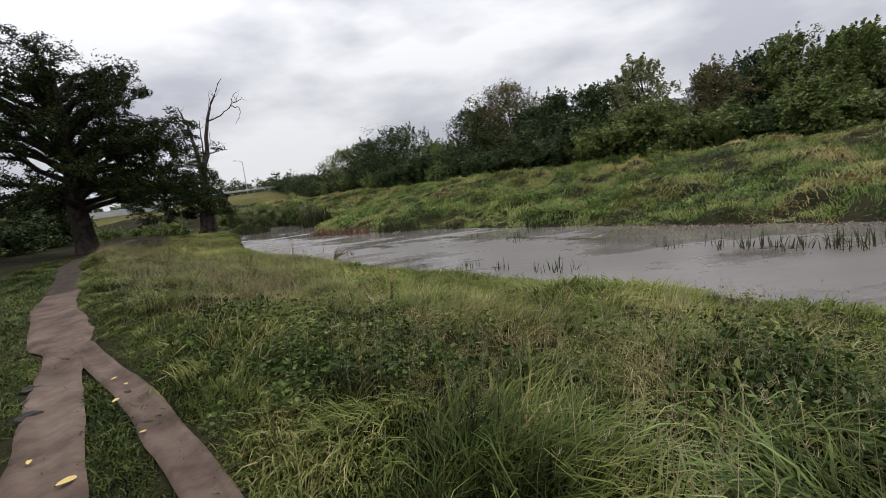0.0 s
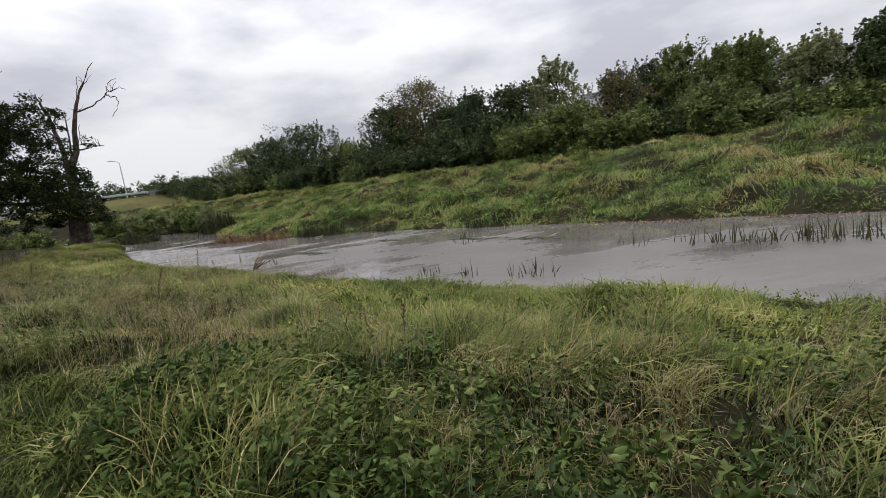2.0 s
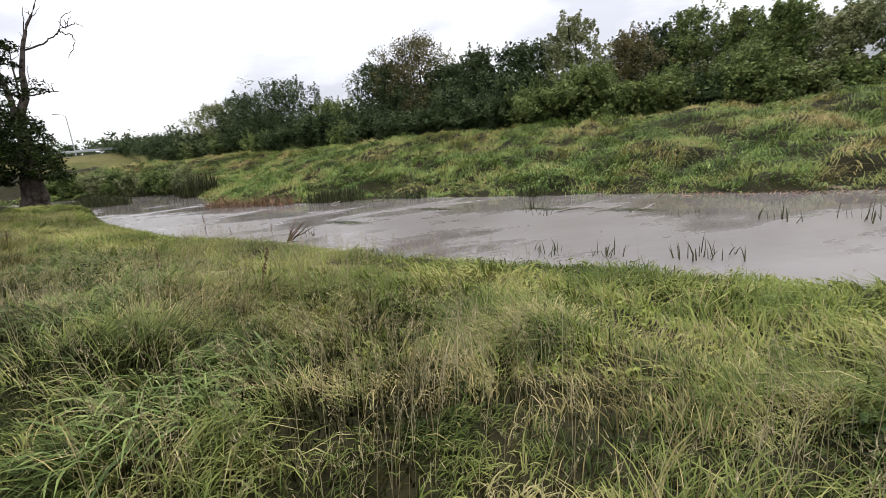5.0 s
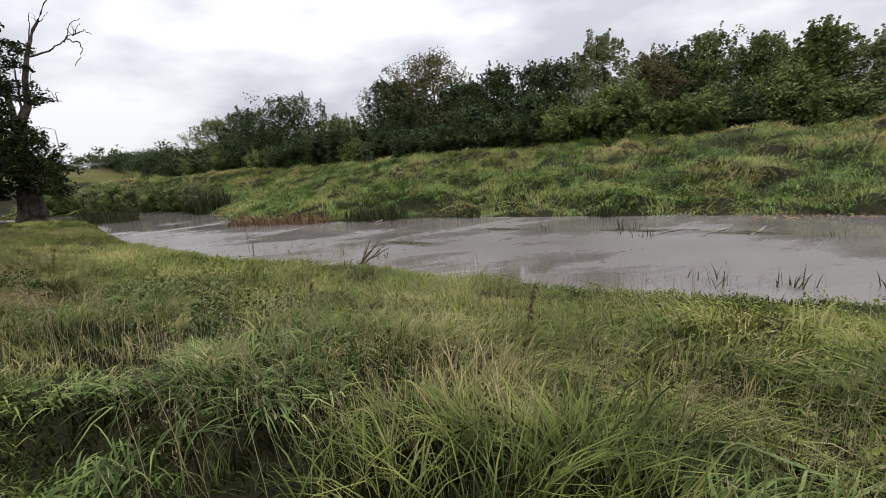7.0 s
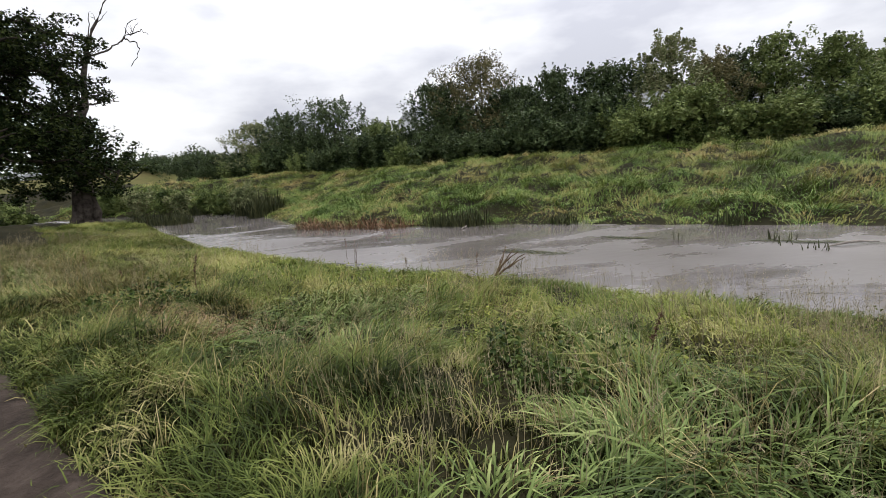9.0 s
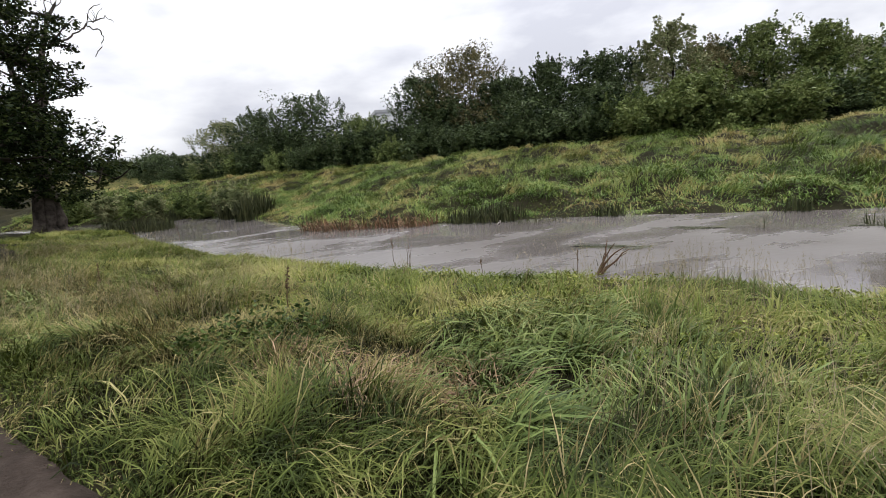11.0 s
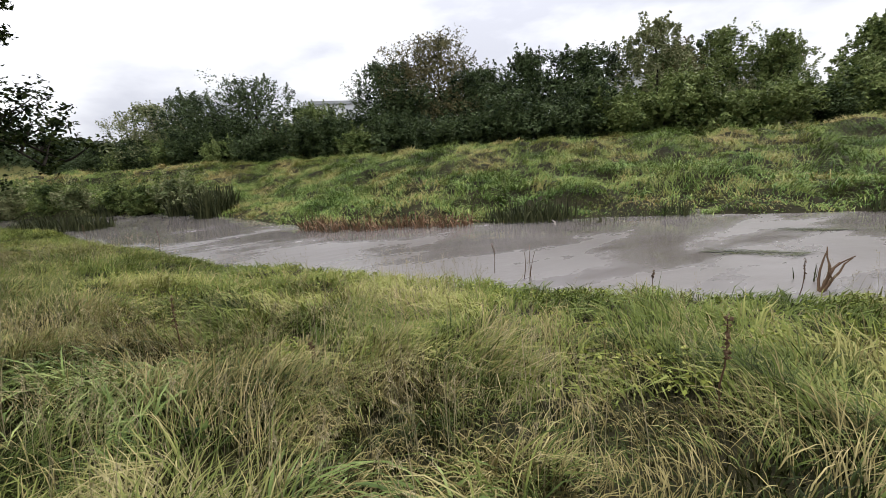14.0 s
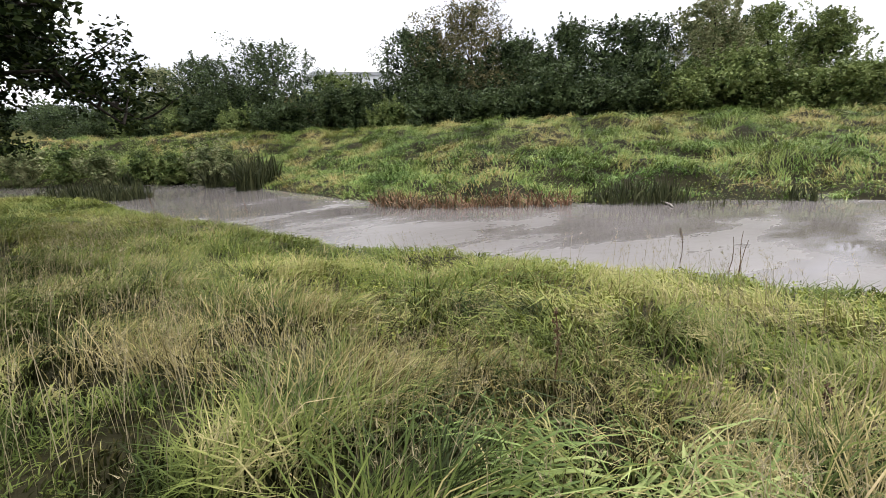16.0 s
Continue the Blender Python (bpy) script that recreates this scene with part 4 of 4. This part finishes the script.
for wx, wy, wt, wr, lf in ((-13.6, 46.8, 0.9, 1.2, "pale"), (-15.2, 48.2, 0.6, 1.1, "green"), (-16.6, 50.2, 0.9, 1.3, "green"), (-18.6, 51.4, 0.5, 1.2, "pale"), (-20.4, 53.4, 0.9, 1.4, "green"), (-22.8, 55.2, 1.0, 1.5, "pale"), (-25.6, 57.2, 1.3, 1.7, "green"), (-12.6, 44.6, 0.5, 0.9, "pale")):
    tree("bush", wx, wy, wt, wr, lf, "low %s leafy growth along the far shore" % ("pale green" if lf == "pale" else "mid-green"), skirt=0.0, clumps=26, per=80, size=0.16, trunk=0.03, sprigs=10, limbs=2)

# ---- things in and beside the water ----
def reed_clump(x, y, n, radius, tall, mat, label, wide=(0.02, 0.035), droop=(0.0, 0.5), base=None):
    a, r = rng.uniform(0, 2 * np.pi, n), radius * np.sqrt(rng.random(n))
    px, py = r * np.cos(a), r * np.sin(a)
    z = np.full(n, -0.15)
    v, t = blades(px, py, z, rng.uniform(*tall, n) + 0.15, rng.uniform(*wide, n), rng.uniform(*droop, n), rng.uniform(0, 2 * np.pi, n), 3)
    at = (x, y, WATER if base is None else base)
    if n > 45:
        ob = part("reed_clump", mesh_tris("reed_clump", v, t), mat)
        ob.location = at
        return tagged(ob, label, "reeds", kind="stuff")
    root = new("reed_clump")
    root.location = at
    per = len(v) // n
    for k in range(n):
        part("blade", mesh_tris("blade", v[k * per:(k + 1) * per], t[:len(t) // n]), mat, root)
    return tagged(root, label, "reeds", "reeds in the river")


for x, y, n, r, h in ((6.1, 12.9, 9, 0.3, 0.5), (6.9, 12.2, 14, 0.4, 0.55), (7.5, 11.6, 26, 0.4, 0.6), (8.0, 11.2, 18, 0.4, 0.5), (8.6, 10.9, 30, 0.5, 0.65), (9.1, 10.4, 40, 0.6, 0.7), (9.9, 9.6, 40, 0.7, 0.7), (10.8, 8.8, 40, 0.7, 0.7),
                      (1.2, 12.9, 10, 0.2, 0.4), (0.4, 13.4, 8, 0.2, 0.4), (2.4, 11.9, 14, 0.35, 0.45), (2.8, 11.5, 10, 0.3, 0.5), (0.5, 13.8, 9, 0.3, 0.4), (1.3, 12.6, 8, 0.2, 0.5), (2.4, 17.6, 14, 0.35, 0.35), (2.9, 18.9, 14, 0.4, 0.4), (5.4, 14.9, 7, 0.25, 0.35), (5.9, 13.4, 8, 0.3, 0.4), (4.8, 15.0, 6, 0.2, 0.3),
                      (-4.3, 19.6, 9, 0.25, 0.45), (1.1, 20.4, 6, 0.2, 0.35), (2.4, 18.4, 10, 0.3, 0.4), (-1.5, 26.4, 40, 0.7, 0.35), (-2.3, 26.3, 30, 0.5, 0.3), (-0.6, 25.5, 20, 0.5, 0.3)):
    reed_clump(x, y, n, r, (h * 0.5, h), M_REED, "dark green reed blades standing in shallow water")
for x, y, n, r, h in ((-19.5, 44.6, 260, 0.9, 1.0), (-18.1, 43.4, 300, 1.0, 1.0), (-16.9, 42.6, 220, 0.8, 0.9)):
    reed_clump(x, y, n, r, (h * 0.5, h), M_REED, "dark bed of reeds in the river bend", (0.03, 0.06))
for x, y, n, r, h in ((-11.6, 43.2, 420, 0.9, 1.9), (-12.2, 42.0, 300, 0.6, 1.5), (-13.2, 45.0, 260, 0.8, 1.3), (-17.2, 49.8, 160, 0.7, 1.0)):
    reed_clump(x, y, n, r, (h * 0.4, h), M_REED, "tall stand of reeds at the far shore", (0.04, 0.09), base=-1.0)
for x, y, n, r, h in ((-3.0, 28.1, 200, 0.8, 0.9), (-3.8, 28.7, 120, 0.6, 0.7), (0.4, 25.4, 90, 0.5, 0.6), (4.0, 21.6, 80, 0.5, 0.6), (-2.3, 27.6, 120, 0.6, 0.8)):
    reed_clump(x, y, n, r, (h * 0.5, h), M_REED, "dark green reed tussock at the far shore", (0.03, 0.06))
for x, y in ((-9.0, 32.8), (-8.4, 31.9), (-7.6, 31.2), (-6.8, 30.7), (-6.0, 30.1), (-5.2, 29.5), (-8.8, 33.6)):
    reed_clump(x, y, 150, 0.65, (0.2, 0.85), M_RUST, "reddish-brown withered plants at the far shore", (0.02, 0.05), (0.2, 1.0))
for x, y in ((7.2, 17.9), (7.9, 17.1), (8.6, 16.3), (9.3, 15.6), (10.0, 14.9), (10.7, 14.2), (11.4, 13.5), (12.2, 12.7)):
    reed_clump(x, y, 110, 0.6, (0.1, 0.4), M_RUST, "flattened rust-brown dead reeds at the far shore", (0.02, 0.045), (0.7, 1.3))


def dead_stalk(x, y, height, label, n=1, lean=0.1, seed_head=True):
    """Upright withered stalks with a knobbly seed head."""
    root = new("dead_stalk")
    g = max(float(ground(x, y)), WATER)
    root.location = (x, y, g)
    for _ in range(n):
        bx, by = rng.normal(0, 0.06 * (n > 1), 2)
        end = (bx + rng.normal(0, lean) * height, by + rng.normal(0, lean) * height, height * rng.uniform(0.75, 1))
        line = wander((bx, by, -0.1), end, 0.01, 6)
        part("stalk", mesh_tris("stalk", *tube(line, np.linspace(0.008, 0.004, 6), 5), True), M_DEADSTALK, root)
        if seed_head:
            c = np.array([line[4] * (1 - s) + line[5] * s for s in np.linspace(-0.6, 1, 6)])
            part("seed_head", mesh_tris("seed_head", *leaves(c, np.full(6, 0.022), 10, 0.03, 1.2)), M_DEADSTALK, root)
    return tagged(root, label, "dead plant")


M_DEADSTALK = leaf_material("dead_stalk", [(0.0, (0.04, 0.025, 0.015)), (1.0, (0.12, 0.075, 0.045))])
for x, y, h in ((-0.9, 6.4, 0.85), (-4.7, 10.5, 0.95), (-6.1, 12.5, 0.9), (-10.4, 17.3, 0.8), (-13.1, 20.6, 0.8), (-12.2, 19.6, 0.5)):
    dead_stalk(x, y, h * 0.75, "dark withered dock stalk standing in the grass")
for x, y, h, n in ((-7.6, 22.6, 0.7, 3), (-13.8, 30.3, 0.8, 1), (-15.6, 33.0, 0.9, 1), (-6.5, 20.8, 0.4, 1), (-5.2, 19.3, 0.7, 1), (-7.8, 23.4, 0.6, 1)):
    dead_stalk(x, y, h, "thin dead stalks standing at the water's edge", n, 0.08, n == 1)


def drift_branch(x, y):
    """A dead branch with twigs stuck in the bank."""
    root = new("dead_branch")
    root.location = (x, y, WATER)
    for dx, dy, h in ((0.55, -0.2, 0.5), (0.75, -0.1, 0.42), (0.4, 0.1, 0.62), (0.85, 0.1, 0.3), (0.25, 0.0, 0.4), (0.65, 0.2, 0.5)):
        part("twig", mesh_tris("twig", *tube(wander((0, 0, -0.1), (dx, dy, h), 0.03, 6), np.linspace(0.03, 0.008, 6), 5), True), M_DEADSTALK, root)
    return tagged(root, "dark dead branch with twigs at the water's edge", "branch")


drift_branch(-4.9, 19.2)


def reflection_streak(x, y, length, width, turn, n):
    """Dark blades at the surface in place of dark reflections, drawn out along the current."""
    u = rng.normal(0, 0.33, n) * length
    w = rng.normal(0, 0.3, n) * width * np.exp(-(u / length) ** 2)
    c, k = math.cos(radians(turn)), math.sin(radians(turn))
    heading = radians(turn) + rng.normal(0, 0.35, n)
    v, t = blades(u * c - w * k, u * k + w * c, np.full(n, -0.01), rng.uniform(0.25, 0.7, n), rng.uniform(0.02, 0.05, n), np.full(n, 1.28), heading, 3)
    v[:, 2] = np.clip(v[:, 2] * 0.12, -0.02, 0.035)
    ob = part("reflection_streak", mesh_tris("reflection_streak", v, t), M_REED)
    ob.location = (x, y, WATER + 0.006)
    return tagged(ob, "dark blades standing in for dark reflections on the river", "water weed", kind="stuff")


# added dark streaks that stand for mirrored trees on the water
for x, y, ln, wd, n in ((-2.9, 21.0, 1.5, 0.35, 60), (3.2, 18.2, 1.6, 0.3, 60), (4.6, 16.4, 1.4, 0.3, 55), (0.2, 21.4, 1.5, 0.3, 50)):
    reflection_streak(x, y, ln, wd, 132, n)


def drift_log(x, y, length, turn):
    line = wander((-length / 2, 0, 0), (length / 2, 0, 0.03), 0.02, 7)
    ob = part("drift_log", mesh_tris("drift_log", *tube(line, (0.01, 0.025, 0.03, 0.03, 0.025, 0.02, 0.01), 8), True), M_DRIFT)
    ob.matrix_world = pose(x, y, WATER + 0.015, 0, 0, turn)
    return tagged(ob, "pale waterlogged stick floating on the river", "driftwood")


for x, y, ln, tu in ((4.9, 16.4, 1.4, 25), (4.2, 17.0, 1.0, 10), (3.4, 17.5, 1.2, -15), (-3.0, 27.2, 1.0, 60)):
    drift_log(x, y, ln, tu)


def fallen_leaf(x, y, size, turn):
    bm = bmesh.new()
    rim = [bm.verts.new((size * 0.5 * math.cos(a), size * 0.28 * math.sin(a) * (1 + 0.25 * math.cos(a)), 0.012 + 0.02 * abs(math.sin(a)) * size * 4)) for a in np.linspace(0, 2 * np.pi, 10, False)]
    mid = bm.verts.new((0, 0, 0.004))
    for k in range(10):
        bm.faces.new((mid, rim[k], rim[(k + 1) % 10]))
    ob = part("fallen_leaf", bm, M_YELLOW)
    ob.matrix_world = pose(x, y, float(ground(x, y, 0.0)) + 0.0, 6, -5, turn)
    return tagged(ob, "yellow fallen leaf lying on the bare path", "leaf", "fallen leaves on the path")


for x, y, sz, tu in ((-2.45, 2.6, 0.11, 30), (-2.95, 3.75, 0.07, 80), (-2.95, 2.9, 0.06, 120), (-2.3, 3.1, 0.05, 10), (-3.35, 4.3, 0.06, 60), (-9.0, 11.3, 0.08, 20), (-3.1, 4.1, 0.05, 150)):
    fallen_leaf(x, y, sz, tu)


def low_lump(x, y, size):
    """A dark, low, uneven lump."""
    bm = bmesh.new()
    bmesh.ops.create_icosphere(bm, subdivisions=2, radius=0.5)
    for v in bm.verts:
        v.co *= size * (0.8 + 0.5 * noise.noise(v.co * 3 + Vector((x, y, 0)) * 5))
        v.co.z *= 0.4
    ob = part("dark_lump", bm, M_LUMP)
    ob.location = (x, y, float(ground(x, y)) + 0.04)
    return tagged(ob, "dark low lump at the edge of the path", "mud", "mud clods beside the path")


M_LUMP = rough_material("lump_surface", [(0.3, (0.012, 0.009, 0.008)), (0.7, (0.035, 0.027, 0.022))], 6.0, 0.8, 40, rough=0.6)
for x, y, sz in ((-4.3, 4.45, 0.24), (-4.0, 4.1, 0.18), (-3.72, 3.75, 0.26), (-3.0, 3.95, 0.16)):
    low_lump(x, y, sz)

# crumbs of earth strewn over the paths
pu = np.concatenate([np.stack(strip(260, PATH_MAIN, 0, 18, -0.36, 0.36), -1), np.stack(strip(120, PATH_LEFT, 4, 13, -0.22, 0.22), -1), np.stack(strip(90, PATH_RIGHT, 4, 12, -0.16, 0.16), -1)])
unit = np.array([(1, 0, 0), (-1, 0, 0), (0, 1, 0), (0, -1, 0), (0, 0, 1), (0, 0, -1)], float)
faces = np.array([(0, 2, 4), (2, 1, 4), (1, 3, 4), (3, 0, 4), (2, 0, 5), (1, 2, 5), (3, 1, 5), (0, 3, 5)])
cv = np.concatenate([np.stack([pu[:, 0], pu[:, 1], ground(pu[:, 0], pu[:, 1], 0.0) - 0.005], -1)], -1)[:, None] + unit[None] * (rng.uniform(0.003, 0.009, len(pu))[:, None, None] * rng.uniform(0.6, 1.3, (len(pu), 6, 1)))
tagged(part("earth_crumbs", mesh_tris("earth_crumbs", cv.reshape(-1, 3), (faces[None] + (np.arange(len(pu)) * 6)[:, None, None]).reshape(-1, 3)), M_PATH), "loose crumbs of earth strewn on the path", "earth", kind="stuff")


# ---- the distance ----
ROAD = np.array([(-260, 40, 2.5), (-140, 72, 2.5), (-90, 90, 2.6), (-66, 100, 3.0), (-48, 110, 4.2), (-25, 120, 4.6), (40, 140, 4.8), (160, 160, 4.8)], float)


def ribbon(name, profile, mat, lo=0, hi=None):
    """A section swept along the road."""
    line = ROAD[lo:hi]
    u = np.linspace(0, len(line) - 1, (len(line) - 1) * 6 + 1)
    c = np.stack([np.interp(u, range(len(line)), line[:, i]) for i in range(3)], -1)
    d = np.gradient(c[:, :2], axis=0)
    d /= np.linalg.norm(d, axis=1)[:, None]
    v = np.stack([np.stack([c[:, 0] + d[:, 1] * w, c[:, 1] - d[:, 0] * w, (c[:, 2] + h) if h > -2 else np.full(len(c), -0.5)], -1) for w, h in profile], 1).reshape(-1, 3)
    k = len(profile)
    i = np.arange(len(v)).reshape(-1, k)
    a, b, e, f = i[:-1, :-1].ravel(), i[:-1, 1:].ravel(), i[1:, 1:].ravel(), i[1:, :-1].ravel()
    return mesh_tris(name, v, np.concatenate([np.stack([a, b, e], -1), np.stack([a, e, f], -1)]))


tagged(part("embankment", ribbon("embankment", ((20, -9), (6, -0.15), (-6, -0.15), (-20, -9)), M_EMBANK := rough_material("dry_slope", [(0.3, (0.06, 0.065, 0.02)), (0.7, (0.11, 0.095, 0.04))], 0.2, 0.5, spec=0.05)), M_EMBANK), "grassy road embankment in the distance", "embankment", kind="structure")
tagged(part("road", ribbon("road", ((5, -0.1), (5, 0), (-5, 0), (-5, -0.1)), M_ASPHALT), M_ASPHALT), "distant asphalt road on an embankment", "road", kind="structure")
rail = new("guard_rail")
part("beam", ribbon("beam", ((5.3, 0.45), (5.36, 0.55), (5.3, 0.65), (5.36, 0.75), (5.3, 0.85), (5.24, 0.75), (5.24, 0.55), (5.3, 0.45)), M_STEEL), M_STEEL, rail)
tagged(rail, "pale steel guard rail along the distant road", "guard rail")


def box(bm, x0, y0, z0, x1, y1, z1):
    m = Matrix.Translation(((x0 + x1) / 2, (y0 + y1) / 2, (z0 + z1) / 2)) @ Matrix.Diagonal((x1 - x0, y1 - y0, z1 - z0, 1))
    return bmesh.ops.create_cube(bm, size=1, matrix=m)


bridge = new("road_bridge")
bridge.matrix_world = pose(-69, 97.5, 0, 0, 0, 24)
for nm, dims in (("deck", (-12, -5.5, 1.7, 12, 5.5, 2.6)), ("parapet", (-12, -5.8, 2.3, 12, -5.4, 3.5)), ("parapet", (-12, 5.4, 2.3, 12, 5.8, 3.5)), ("pier", (-5, -4, -2, -4, 4, 1.7)), ("pier", (4, -4, -2, 5, 4, 1.7))):
    bm = bmesh.new()
    box(bm, *dims)
    bmesh.ops.bevel(bm, geom=bm.edges, offset=0.05, segments=1)
    part(nm, bm, M_CONCRETE, bridge)
tagged(bridge, "pale concrete road bridge over the river far off", "bridge")


def street_lamp(x, y, z, turn):
    root = new("street_lamp")
    root.matrix_world = pose(x, y, z, 0, 0, turn)
    part("pole", mesh_tris("pole", *tube([(0, 0, -0.3), (0, 0, 4), (0, 0, 8)], (0.14, 0.1, 0.07), 8), True), M_STEEL, root)
    part("arm", mesh_tris("arm", *tube([(0, 0, 8), (0.5, 0, 8.35), (1.4, 0, 8.5)], (0.07, 0.06, 0.05), 6), True), M_STEEL, root)
    bm = bmesh.new()
    box(bm, 1.3, -0.14, 8.44, 2.0, 0.14, 8.58)
    bmesh.ops.bevel(bm, geom=bm.edges, offset=0.04, segments=1)
    part("lantern", bm, M_STEEL, root)
    return tagged(root, "pale steel street lamp beside the distant road", "street lamp", "street lamps on the road")


for lx, ly, lz in ((-48, 117, 4.0), (-20, 128, 4.3), (-75, 101, 2.5), (41, 43.4, -0.6)):
    street_lamp(lx, ly, lz, 200)


def warehouse(x, y, length, depth, height, turn):
    root = new("warehouse")
    root.matrix_world = pose(x, y, 0.5, 0, 0, turn)
    for nm, dims, mat in (("wall", (-length / 2, -depth / 2, -1, length / 2, depth / 2, height), M_SHEET), ("roof", (-length / 2 - 0.5, -depth / 2 - 0.5, height, length / 2 + 0.5, depth / 2 + 0.5, height + 0.9), M_STEEL)):
        bm = bmesh.new()
        box(bm, *dims)
        part(nm, bm, mat, root)
    for k in range(int(length // 6)):
        bm = bmesh.new()
        box(bm, -length / 2 + 6 * k + 0.1, -depth / 2 - 0.12, 0, -length / 2 + 6 * k + 5.9, -depth / 2, height - 0.3)
        part("panel", bm, M_SHEET, root)
    return tagged(root, "pale clad warehouse behind the trees", "warehouse")


warehouse(50, 160, 58, 25, 15.7, -5)
warehouse(88, 100, 60, 25, 14.0, -40)

# woods far off, too many to count
wx, wy = np.concatenate([rng.uniform(-420, 40, 260), rng.uniform(-160, 20, 160)]), np.concatenate([rng.uniform(170, 260, 260), rng.uniform(135, 170, 160)])
wy[:260] += np.abs(wx[:260] + 100) * -0.15
hgt = np.concatenate([rng.uniform(8, 15, 260), rng.uniform(3, 8, 160)])
cs, rs = [], []
for x, y, h in zip(wx, wy, hgt):
    for k in range(7):
        cs.append((x + rng.normal(0, 2.2), y + rng.normal(0, 2.2), h * (0.2 + 0.75 * rng.random() ** 0.7)))
        rs.append(h * rng.uniform(0.12, 0.2))
tagged(part("far_woods", mesh_tris("far_woods", *leaves(np.array(cs), np.array(rs), 24, 1.1, plain=True)), LEAF["dark"]), "distant line of green woods on the horizon", "woods", kind="stuff")
